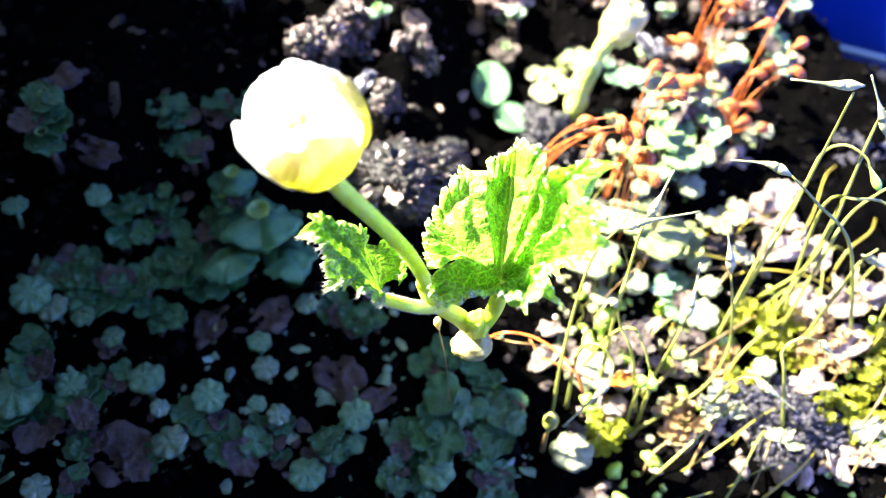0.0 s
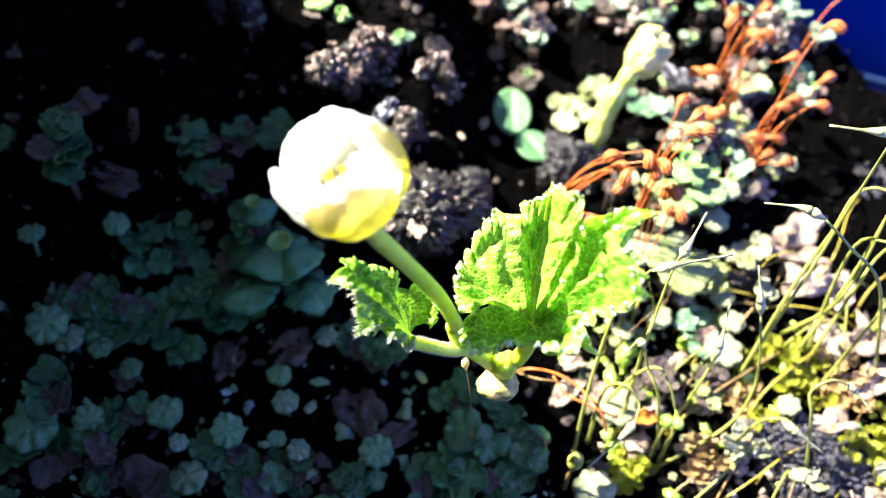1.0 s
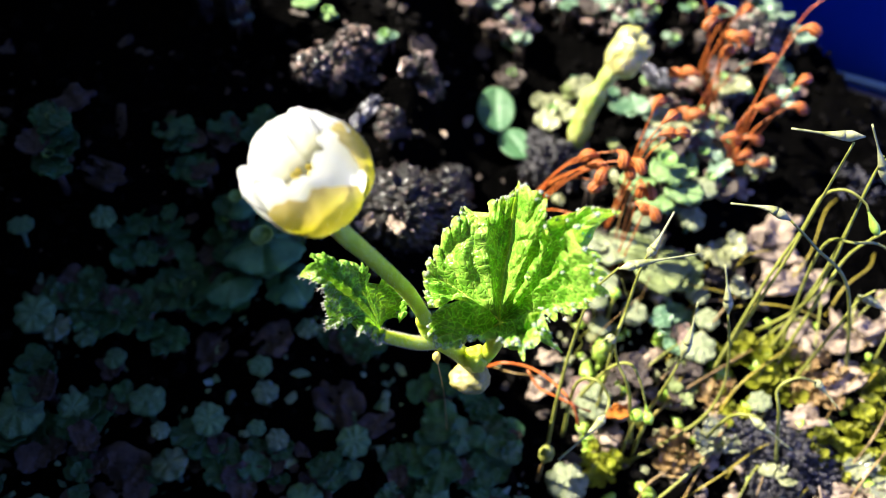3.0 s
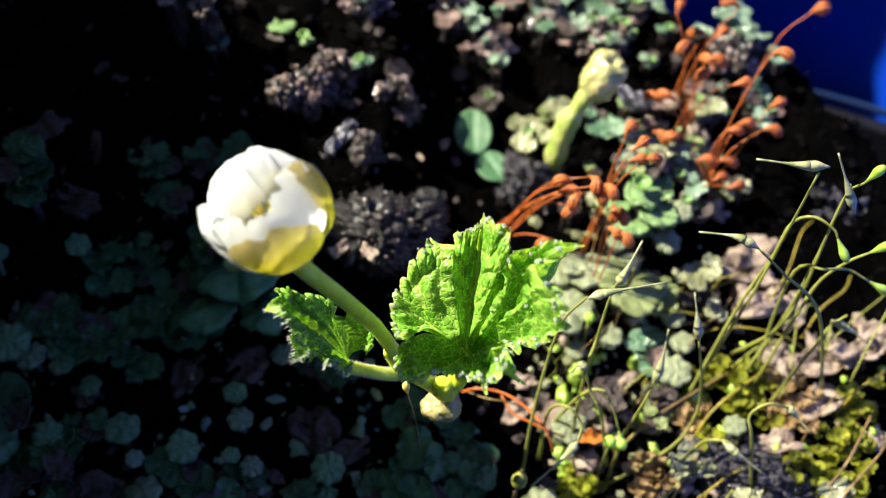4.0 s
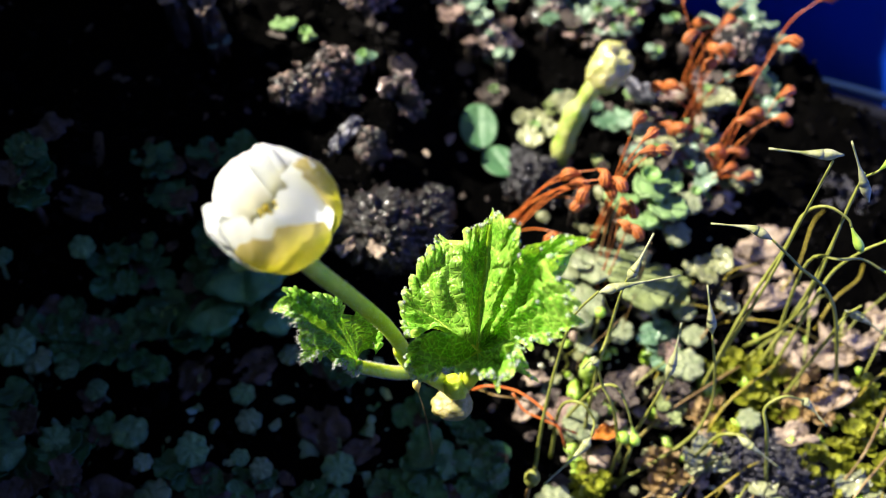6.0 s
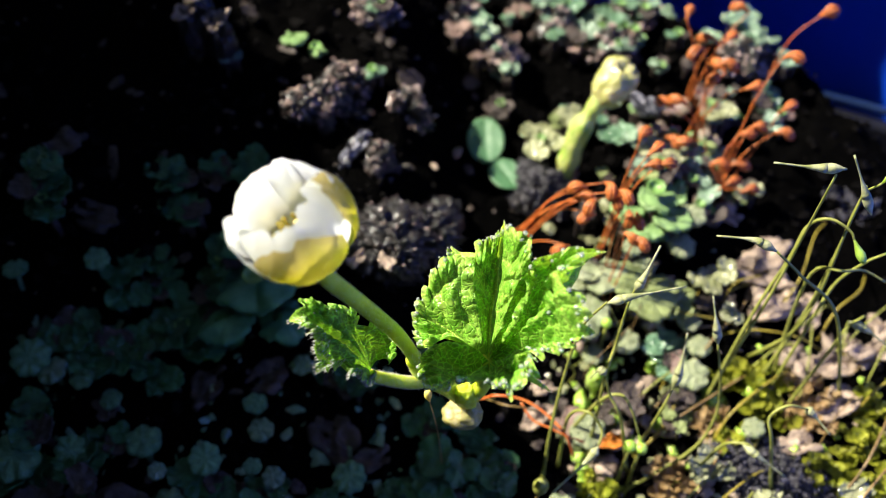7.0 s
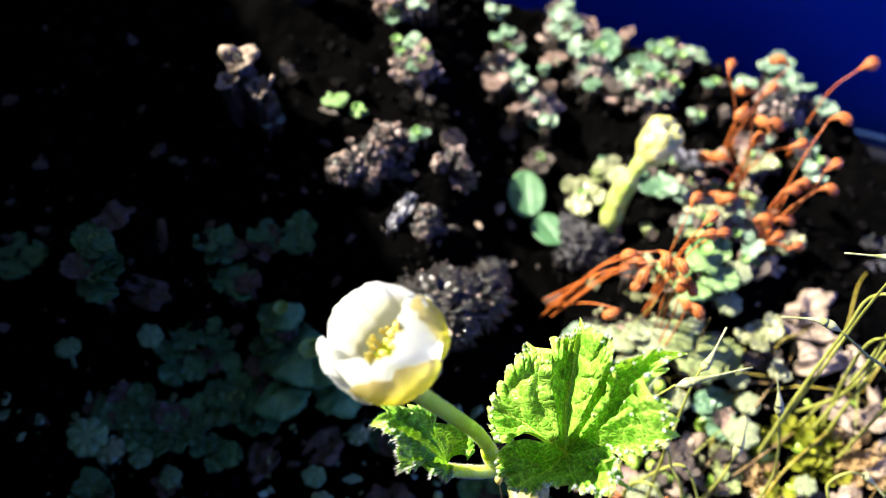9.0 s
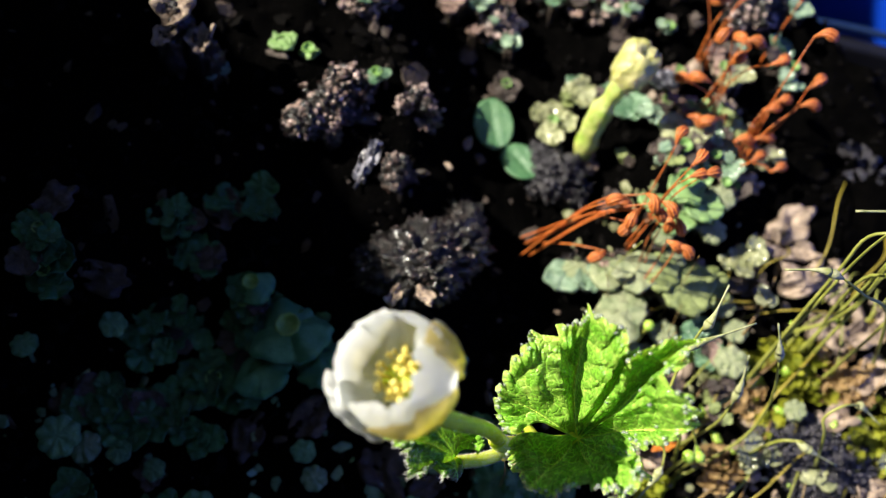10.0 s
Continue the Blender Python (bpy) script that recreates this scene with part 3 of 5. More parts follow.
for k in range(64):
    a, r = rng.uniform(0, 6.28), 0.32 * math.sqrt(rng.random())
    foot = HEART + TURN @ Vector((r * 0.6 * math.cos(a), r * 0.6 * math.sin(a), -0.62))
    tip = HEART + TURN @ Vector((r * math.cos(a), r * math.sin(a), rng.uniform(-0.28, -0.06)))
    part("stamen", *join(tube([foot, foot.lerp(tip, 0.5), tip], 0.012, 5), ([tuple(tip + Vector((p[0] * 0.042, p[1] * 0.036, p[2] * 0.05))) for p in v0], f0)), STAMEN, flower)


# ---- liverworts ----
def frond(at, size, lobes, seed, tilt, curl=0.2, depth=0.26, thick=0.05, n=84, m=9):
    """A flat lobed thallus piece with upturned wavy edges and thickness."""
    rng = random.Random(seed)
    ph = rng.uniform(0, 6.28)
    turn = Matrix.Rotation(tilt[0], 3, "X") @ Matrix.Rotation(tilt[1], 3, "Y")
    v = []
    for j in range(m + 2):
        s = min(1.0, (j + 0.5) / (m - 0.5))
        for i in range(n):
            a = 2 * math.pi * i / n
            lob = abs(math.cos(a * lobes / 2 + ph))
            r = size * 0.5 * (1 - depth + depth * lob ** 0.55) * (1 + 0.3 * noise.noise(Vector((math.cos(a) * 1.2, math.sin(a) * 1.2, seed))) + 0.12 * noise.noise(Vector((math.cos(a) * 4, math.sin(a) * 4, seed))))
            p = Vector((math.cos(a) * r * s, math.sin(a) * r * s, 0))
            p.z = size * (curl * s ** 3 * (0.6 + 0.8 * noise.noise(Vector((math.cos(a) * 2, math.sin(a) * 2, seed + 9)))) + 0.05 * noise.noise(Vector((p.x * 4 / size, p.y * 4 / size, seed)))
                          - 0.10 * s * (1 - lob) + 0.05 * (1 - s))
            if j >= m:
                p.z -= thick * (1 if j == m else 1.4)
                if j == m + 1:
                    p.x, p.y = p.x * 0.55, p.y * 0.55
            v.append(Vector(at) + turn @ p)
    f = grid_faces(m + 2, n, True)
    f.append(tuple(range(n))[::-1])
    return v, f


def cup(at, size, lean):
    """A small bowl with a frilled rim and a few buds inside."""
    prof = [(0.25, -0.5), (0.5, -0.1), (0.9, 0.35), (1.08, 0.5), (1.0, 0.56), (0.78, 0.4), (0.5, 0.1), (0.2, 0.0), (0.02, 0.0)]
    n = 28
    v = []
    for r, z in prof:
        for i in range(n):
            a = 2 * math.pi * i / n
            k = size * 0.5 * r * (1 + (0.05 * math.cos(9 * a) if r > 0.85 else 0))
            v.append((at[0] + math.cos(a) * k + lean[0] * z * size, at[1] + math.sin(a) * k + lean[1] * z * size, at[2] + z * size * 0.6))
    return v, grid_faces(len(prof), n, True) + [tuple(range((len(prof) - 1) * n, len(prof) * n))]


def liverwort(x, y, size, seed, mat, cups=0, lift=0.25, label="", group="liverworts on the peat"):
    if math.hypot(x - 0.95, y - 13.5) < 0.6 + size * 0.35:
        return None
    rng = random.Random(seed * 13 + 5)
    z = soil_top(x, y)
    ob = thing("liverwort", (x, y, z), label, "liverwort", group)
    k = 3 if size < 0.75 else 5
    turn = rng.uniform(0, 6.28)
    for i in range(k):
        a = turn + i * 6.28 / k + rng.uniform(-0.4, 0.4)
        off = 0 if i == 0 else size * rng.uniform(0.2, 0.34)
        s = size * (0.62 if i == 0 else rng.uniform(0.4, 0.56))
        px, py = x + off * math.cos(a), y + off * math.sin(a)
        pz = max(z + lift + rng.uniform(-0.02, 0.1) + 0.04 * i, soil_top(px, py) + 0.1)
        use = mat if rng.random() < 0.85 else LIVERBROWN
        part("lobe", *frond((px, py, pz), s, rng.choice((2, 3, 3, 4)), seed * 10 + i, (rng.uniform(-0.35, 0.25), rng.uniform(-0.3, 0.3))), use, ob)
        foot = Vector((px, py, soil_top(px, py) - 0.1))
        part("stalk", *tube([foot, foot.lerp(Vector((px, py, pz)), 0.5), Vector((px, py, pz - 0.01))], s * 0.12, 6), LIVERBROWN, ob)
        if i < cups:
            c_ = s * rng.uniform(0.3, 0.36) if s > 0.5 else 0.19
            q = part("gemma_cup", *cup((px, py, pz + c_ * 0.42), c_, (rng.uniform(-.1, .1), rng.uniform(-.3, 0))), CUPGREEN, ob, "small round green cup")
    return ob


def rosette(name, label, mat, lobes, seed):
    """A scalloped disc on a short stalk, one unit across, built once and copied."""
    ob = thing(name, (0, 0, 0), label, "liverwort", "liverwort discs")
    n, m = 72, 10
    v = []
    for j in range(m + 2):
        s = min(1.0, (j + 0.3) / (m - 0.7))
        for i in range(n):
            a = 2 * math.pi * i / n
            lob = 0.5 + 0.5 * math.cos(a * lobes)
            r = 0.5 * (0.86 + 0.14 * lob ** 0.5) * (1 + 0.1 * noise.noise(Vector((math.cos(a), math.sin(a), seed))))
            z = 0.9 - 0.10 * s ** 2 + 0.05 * lob * s + 0.045 * noise.noise(Vector((math.cos(a) * r * s * 7, math.sin(a) * r * s * 7, seed)))
            if j >= m:
                z -= 0.12 if j == m else 0.16
                r *= 1.0 if j == m else 0.4
            v.append((math.cos(a) * r * s, math.sin(a) * r * s, z))
    part("disc", v, grid_faces(m + 2, n, True) + [tuple(range(n))[::-1]], mat, ob)
    part("stalk", *tube([Vector((0, 0, -0.3)), Vector((0.03, 0, 0.3)), Vector((0, 0, 0.8))], 0.09, 8), LIVER, ob)
    return ob


# plan places and sizes: x, y, width
DISC_SHADE = [
    (-3.92, 7.00, 0.58), (-3.16, 7.87, 0.43), (-3.00, 7.45, 0.46), (-6.07, 7.04, 0.57), (-4.92, 7.08, 0.64), (-4.35, 6.10, 0.63),
    (-1.47, 6.83, 0.59), (-5.97, 10.09, 0.45), (-6.53, 8.22, 0.56), (-2.23, 5.68, 0.62), (-0.01, 5.99, 0.63), (-2.75, 6.70, 0.40),
    (-7.36, 9.77, 0.46), (-6.02, 8.11, 0.44), (-2.38, 8.70, 0.39), (-6.91, 6.80, 0.89), (-3.13, 6.82, 0.32), (-4.69, 6.67, 0.33),
    (-6.99, 8.53, 0.72), (-5.47, 7.81, 0.40), (-6.43, 5.27, 0.48),
]
DISC_SUN = [
    (4.66, 11.48, 0.54), (4.71, 9.25, 0.47), (4.52, 8.78, 0.64), (2.67, 7.87, 0.66), (2.15, 6.32, 0.74), (5.56, 7.77, 0.41),
    (2.80, 9.10, 0.41), (4.42, 11.0, 0.52), (3.77, 10.68, 0.42), (3.54, 10.99, 0.38), (4.58, 9.77, 0.45), (3.43, 9.43, 0.5), (2.03, 10.72, 0.5),
]
THAL_SHADE = [
    (-3.26, 9.86, 1.50), (-4.51, 9.22, 1.32), (-3.89, 10.30, 0.81), (-0.07, 6.87, 1.45), (1.09, 6.94, 0.98), (-6.81, 10.75, 1.15),
    (-6.82, 11.37, 0.85), (-6.68, 7.38, 1.11), (-5.77, 6.69, 0.98), (-1.47, 8.47, 0.89), (-1.83, 6.28, 0.76), (-5.83, 5.42, 0.68),
    (-0.79, 5.79, 0.76),
]
THAL_SUN = [
    (4.12, 12.52, 1.34), (4.08, 9.96, 1.16), (5.18, 12.93, 1.02), (1.95, 13.56, 0.91), (3.42, 13.92, 1.04), (2.64, 14.20, 0.69),
    (1.15, 15.74, 0.72), (3.73, 15.95, 0.85), (4.14, 9.20, 1.04), (5.05, 10.62, 0.86),
    (4.16, 11.32, 0.76), (4.68, 7.07, 0.81), (5.69, 6.69, 0.71), (7.25, 6.51, 0.94),
]
THAL_FAR = [
    (2.55, 16.96, 1.24), (3.65, 15.93, 1.10), (1.14, 15.54, 0.71), (1.88, 17.83, 0.89), (0.61, 17.00, 0.86), (2.84, 16.11, 0.85),
    (3.58, 16.48, 0.87), (-1.52, 16.01, 0.81), (-1.75, 16.86, 0.71), (-4.08, 14.22, 0.55), (-1.31, 13.94, 0.55),
    (6.22, 15.94, 1.25), (6.58, 14.48, 0.86), (5.77, 14.39, 0.72), (4.81, 15.88, 0.62), (6.59, 13.84, 0.60),
]
CHIPS = [
    (5.88, 10.80, 1.34), (6.22, 10.12, 1.22), (6.13, 11.20, 1.13), (6.82, 10.00, 0.89), (6.43, 9.35, 0.66), (7.81, 9.12, 1.00),
    (7.09, 8.30, 0.98), (3.63, 8.75, 0.63), (3.97, 7.92, 0.73), (1.88, 8.65, 0.52), (1.77, 8.13, 0.83),
]
MOSSES = [
    (5.28, 8.54, 1.16), (4.86, 8.23, 0.84), (5.79, 8.63, 0.85), (5.82, 8.02, 0.95), (6.46, 8.42, 0.86), (7.34, 7.81, 1.19),
    (7.44, 7.22, 1.18), (4.17, 7.05, 0.92), (6.64, 6.94, 0.74), (5.08, 7.53, 0.63), (6.60, 8.02, 0.64),
    (7.73, 8.41, 0.66), (2.70, 6.77, 0.81),
]
FLAKES = [
    (-5.99, 10.74, 0.73), (-6.65, 11.92, 0.65), (-4.07, 8.32, 0.70), (-3.03, 8.50, 0.70),
    (-5.25, 6.02, 1.17), (-4.05, 6.46, 0.58), (-3.42, 6.50, 0.58), (-1.82, 7.58, 0.98), (-1.13, 7.23, 0.58), (-5.69, 7.79, 0.50),
    (-6.90, 9.18, 0.73), (-2.10, 6.03, 0.67),
]

kinds = [rosette("liverwort_disc", "pale bluish green scalloped liverwort disc on a short stalk", DISCPALE, 8, 1),
         rosette("liverwort_disc", "pale bluish green scalloped liverwort disc on a short stalk", DISCPALE, 6, 2),
         rosette("liverwort_disc", "green crumpled liverwort disc on a short stalk", LIVER, 7, 3)]
rng = random.Random(21)
for i, (x, y, s) in enumerate(DISC_SHADE):
    m = pose(x * CM, y * CM, (height(x, y) + 0.5 - 0.9 * s) * CM, rng.uniform(-14, 6), rng.uniform(-12, 12), rng.uniform(0, 360)) @ Matrix.Diagonal((s, s, s, 1))
    ob = kinds[i] if i < 3 else copy_thing(kinds[i % 3], m)
    ob.matrix_basis = m
bright = rosette("liverwort_disc", "round cream-green liverwort disc, lightened in colour for the sun", SUNDISC, 7, 5)
for i, (x, y, s) in enumerate(DISC_SUN):
    m = pose(x * CM, y * CM, (height(x, y) + 0.5 - 0.9 * s) * CM, rng.uniform(-14, 6), rng.uniform(-12, 12), rng.uniform(0, 360)) @ Matrix.Diagonal((s, s, s, 1))
    ob = copy_thing(bright, m) if i else bright
    ob.matrix_basis = m
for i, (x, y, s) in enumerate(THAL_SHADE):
    liverwort(x, y, s, 100 + i, LIVERSHADE, (1 if i in (0, 2, 5, 6) else 0) + (i == 1), 0.3, "bluish green lobed liverwort thallus, darkened in colour for the shade")
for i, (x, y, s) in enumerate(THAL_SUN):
    liverwort(x, y, s, 200 + i, LIVEROLIVE if i in (1, 2) else (LIVER if i % 3 and y > 8 else LIVERSUN), 1 if i in (0, 3, 5, 6) else 0, 0.25, "pale green lobed liverwort thallus in the sun")
for i, (x, y, s) in enumerate(THAL_FAR):
    liverwort(x, y, s * 0.9, 300 + i, MINT if i % 2 else LIVER, 1 if i % 2 == 0 else 0, 0.35, "small pale green liverwort clump with little cups")


# single thalli of broad lobes, each lobe with its place, width and number of bays
def thallus(label, mat, lobes, seed, tilt, curl=0.12, thick=0.08, foot=0.1, foot_mat=None, cups=()):
    x, y = lobes[0][:2]
    ob = thing("liverwort", (x, y, height(x, y)), label, "liverwort", "liverworts on the peat")
    for i, (x, y, z, s, k) in enumerate(lobes):
        z = max(z, soil_top(x, y) + 0.12)
        part("lobe", *frond((x, y, z), s, k, seed + i, tilt, curl, 0.2, thick), mat, ob)
        part("stalk", *tube([Vector((x, y, soil_top(x, y) - 0.1)), Vector((x, y, (z + soil_top(x, y)) / 2)), Vector((x, y, z))], foot, 8), foot_mat or LIVERBROWN, ob)
    for at, size in cups:
        part("gemma_cup", *cup(at, size, (0, -0.25)), CUPGREEN, ob, "small round green cup")
    return ob


thallus("fresh green smooth lobed liverwort thallus beside rusty capsules", FRESH, ((3.95, 11.6, 1.1, 0.75, 3), (4.22, 11.3, 0.95, 0.7, 2), (3.7, 11.15, 0.8, 0.65, 3), (3.45, 11.5, 0.85, 0.6, 2)), 900,
        (-0.3, 0.1), cups=(((3.9, 11.72, 1.3), 0.34),))
thallus("broad smooth olive liverwort thallus under thin stalks", LIVEROLIVE, ((3.84, 10.02, 0.3, 1.1, 2), (3.4, 10.35, 0.4, 0.75, 2)), 930, (-0.15, 0.05), 0.05)
thallus("broad pale grey-green liverwort thallus beside the leaf", SUNDISC, ((2.95, 10.43, 0.4, 0.9, 3), (2.55, 9.7, 0.2, 1.0, 2), (2.5, 10.5, 0.2, 0.7, 3)), 940, (-0.2, 0.0), 0.06)
thallus("pale mint liverwort thallus with frilled edge", MINT, ((1.75, 10.65, -0.1, 0.75, 3), (2.2, 10.5, 0.0, 0.6, 3)), 950, (-0.25, 0.1), 0.15)
thallus("small bright green liverwort thallus with two round cups", FRESH, ((-2.89, 14.76, 1.75, 0.5, 3), (-2.45, 14.62, 1.78, 0.36, 2)), 960, (-0.3, 0.0), 0.1, 0.06, 0.08,
        cups=(((-2.89, 14.74, 1.92), 0.3), ((-2.45, 14.6, 1.92), 0.22)))
thallus("tall teal liverwort thallus with a round cup, in the shade", TEAL, ((-3.16, 9.75, 1.15, 1.25, 3), (-2.7, 9.3, 0.7, 1.0, 3), (-3.7, 9.2, 0.7, 0.9, 2), (-3.75, 10.6, 1.2, 0.8, 3)), 920,
        (-0.25, -0.15), -0.1, 0.08, 0.22, LIVERSHADE, (((-3.16, 9.75, 1.36), 0.38), ((-3.72, 10.55, 1.36), 0.26)))
rng = random.Random(77)
for i in range(24):
    x, y = rng.uniform(2.2, 6.0), rng.uniform(7.6, 14.2)
    liverwort(x, y, rng.uniform(0.4, 0.85), 400 + i, (LIVERSUN, DEADPINK, LIVERBROWN, LIVEROLIVE)[i % 4], 0, rng.uniform(0.05, 0.5), "pale green lobed liverwort thallus in the sun")
for i in range(26):
    x, y = rng.uniform(0.2, 7.0), rng.uniform(14, 18)
    liverwort(x, y, rng.uniform(0.4, 0.8), 450 + i, (MINT, DEADPINK, LIVERBROWN)[i % 3], i % 2, rng.uniform(0.1, 0.4), "small pale green liverwort clump with little cups")
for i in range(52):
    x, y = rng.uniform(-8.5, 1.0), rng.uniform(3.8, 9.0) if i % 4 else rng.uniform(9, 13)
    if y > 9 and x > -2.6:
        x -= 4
    liverwort(x, y, rng.uniform(0.5, 1.3), 480 + i, LIVERSHADE, 0, rng.uniform(0.0, 0.2), "bluish green lobed liverwort thallus, darkened in colour for the shade")


for i in range(20):
    x, y = rng.gauss(4.7, 0.55), rng.gauss(13.3, 0.8)
    liverwort(x, y, rng.uniform(0.4, 0.7), 600 + i, (MINT, DEADPINK, FRESH, DEADPINK)[i % 4], i % 2, rng.uniform(0.1, 0.5), "small pale green liverwort clump with little cups")
heads = ((-1.35, 15.5), (0.4, 16.3), (2.4, 16.3), (3.5, 15.8), (1.2, 15.6), (1.9, 17.4), (4.0, 16.6), (6.2, 15.4), (-1.7, 17.0))
for i, (x, y) in enumerate(heads):
    s = 0.75 + 0.3 * ((i * 5) % 4) / 4
    z = height(x, y)
    ob = thing("soil_clod", (x, y, z), "dark crumbly clod of peat under small liverworts", "soil clod", "soil clods")
    v, f = lump((x, y + 0.1, z + 0.2), (s * 0.5, s * 0.42, s * 0.5), 140 + i, 4, 0.6, 2.6)
    part("core", v, f, LUMP, ob)
    v0, f0 = BALLS[1]
    bits = [([tuple(Vector(p) + Vector(q) * r * rng.uniform(.3, 1.6)) for q in v0], f0) for p in rng.sample(v, 260) if p[2] > z + 0.1 for r in (0.015 + 0.07 * rng.random() ** 2,)]
    part("grit", *join(*bits), PALEGRIT, ob, "paler brownish crumbs on top", flat=True)
for i in range(36):
    cx, cy = heads[i % len(heads)]
    x, y = cx + rng.gauss(0, 0.35), cy + rng.gauss(0, 0.35)
    liverwort(x, y, rng.uniform(0.3, 0.7), 560 + i, (MINT, DEADPINK, MINT, LIVER)[i % 4], i % 3 == 0, rng.uniform(0.3, 0.9), "small pale green liverwort clump with little cups")


# ---- clods, chips and flakes ----
def clod(label, cores, seed, mat, grits, lo=0.007, hi=0.034):
    """A crumbly clod: rough cores under a crust of angular crumbs. cores: centre and half sizes; grits: material, number, lowest part
    of each core that they cover, label."""
    rng = random.Random(seed)
    x, y = cores[0][0][0], cores[0][0][1]
    ob = thing("soil_clod", (x, y, soil_top(x, y)), label, "soil clod", "soil clods")
    shapes = [lump(at, size, seed * 3 + i, 5, 0.46, 4.4) for i, (at, size) in enumerate(cores)]
    for v, f in shapes:
        part("core", v, f, mat, ob)
    area = [a_[1][0] * max(a_[1][1], a_[1][2]) for a_ in cores]
    v0, f0 = BALLS[1]
    for g_mat, count, low_, text in grits:
        bits = []
        while len(bits) < count:
            i = rng.choices(range(len(cores)), area)[0]
            p = Vector(rng.choice(shapes[i][0]))
            at, size = cores[i]
            if p.z < at[2] + low_ * size[2] or noise.noise(p * 2.6 + Vector((seed, 0, 0))) < rng.uniform(-0.45, 0.25):
                continue
            r = lo + (hi - lo) * rng.random() ** 2.2
            p += (p - Vector(at)).normalized() * r * 0.3
            skew = Vector([rng.uniform(0.4, 1.5) for _ in range(3)])
            bits.append(([tuple(p + Vector(q) * skew * r * rng.uniform(.4, 1.6)) for q in v0], f0))
        part("grit", *join(*bits), g_mat, ob, text, flat=True)
    return ob


DULL, PALE, BLUISH = "small glinting dark crumbs", "paler pinkish brown crumbs", "bluish grey crumbs on top"
clod("broad dark crumbly clod of peat with glinting crumbs", [((-0.95, 10.75, 1.05), (0.75, 0.62, 0.42)), ((-0.25, 11.05, 0.75), (0.55, 0.5, 0.45)), ((-1.5, 10.8, 0.9), (0.5, 0.45, 0.35)),
     ((-0.75, 10.35, 0.95), (0.4, 0.35, 0.5)), ((0.02, 11.6, 0.4), (0.35, 0.4, 0.4)), ((-0.85, 10.6, 0.5), (0.55, 0.42, 0.35))], 1, LUMP,
     [(GRIT, 2200, -0.3, DULL), (PALEGRIT, 300, 0.2, PALE), (GREYGLINT, 120, 0.0, BLUISH)], 0.006, 0.028)
clod("grey crumbly clod of soil beside the pale shoot", [((1.95, 12.6, -0.05), (0.5, 0.42, 0.5)), ((1.75, 12.95, -0.1), (0.35, 0.35, 0.42)), ((2.2, 12.35, -0.2), (0.3, 0.3, 0.4))], 2, GREYLUMP,
     [(GREYGRIT, 1300, -0.4, DULL), (GREYGLINT, 420, -0.1, BLUISH)])
clod("crumbly pinkish brown arch of dead liverwort and peat", [((-2.65, 13.2, 1.8), (0.32, 0.28, 0.3)), ((-2.2, 13.55, 1.7), (0.3, 0.3, 0.3)), ((-1.9, 13.95, 1.72), (0.32, 0.28, 0.3)),
     ((-1.55, 13.95, 1.5), (0.22, 0.22, 0.4)), ((-2.2, 13.1, 1.5), (0.16, 0.2, 0.32)), ((-2.1, 13.8, 1.1), (0.8, 0.6, 0.5))], 3, LUMP,
     [(GRIT, 400, -0.3, DULL), (PALEGRIT, 800, 0.1, PALE), (DEADPINK, 320, 0.4, PALE)], 0.006, 0.058)
clod("small ring of pinkish brown crumbs on the peat", [((-0.85, 13.55, 1.4), (0.16, 0.16, 0.26)), ((-0.62, 13.72, 1.5), (0.2, 0.14, 0.2)), ((-0.45, 13.5, 1.4), (0.12, 0.14, 0.24)), ((-0.65, 13.6, 0.9), (0.4, 0.35, 0.45))], 4, LUMP,
     [(GRIT, 160, -0.3, DULL), (PALEGRIT, 300, 0.0, PALE), (DEADPINK, 60, 0.4, PALE)], 0.01, 0.05)
clod("small curled brown clod on the peat", [((-1.12, 12.42, 1.4), (0.22, 0.18, 0.2)), ((-1.2, 12.12, 1.3), (0.15, 0.15, 0.25)), ((-1.15, 12.3, 0.9), (0.35, 0.3, 0.45))], 5, LUMP,
     [(GRIT, 300, -0.3, DULL), (PALEGRIT, 300, 0.1, PALE)], 0.01, 0.04)
for i, (x, y, s) in enumerate(((5.3, 7.2, 1.1), (6.1, 6.9, 1.3), (5.7, 6.5, 0.9), (5.9, 7.5, 0.6), (6.6, 15.6, 0.9), (8.1, 12.3, 1.2))):
    z = height(x, y) + (0.1 if i < 5 else -0.2)
    clod("grey crumbly clod of soil", [((x, y, z), (s * 0.45, s * 0.4, s * 0.27)), ((x + 0.3 * s, y - 0.12 * s, z - 0.05), (s * 0.3, s * 0.3, s * 0.22)), ((x - 0.25 * s, y + 0.2 * s, z), (s * 0.28, s * 0.25, s * 0.22))], 10 + i, GREYLUMP,
         [(GREYGRIT, int(900 * s), -0.1, DULL), (GREYGLINT, int(160 * s), 0.1, BLUISH)])
clod("dark crumbly clod of peat", [((2.0, 10.9, height(2.0, 10.9) + 0.1), (0.3, 0.25, 0.2))], 20, LUMP, [(GRIT, 160, -0.1, DULL), (PALEGRIT, 50, 0.1, PALE)])


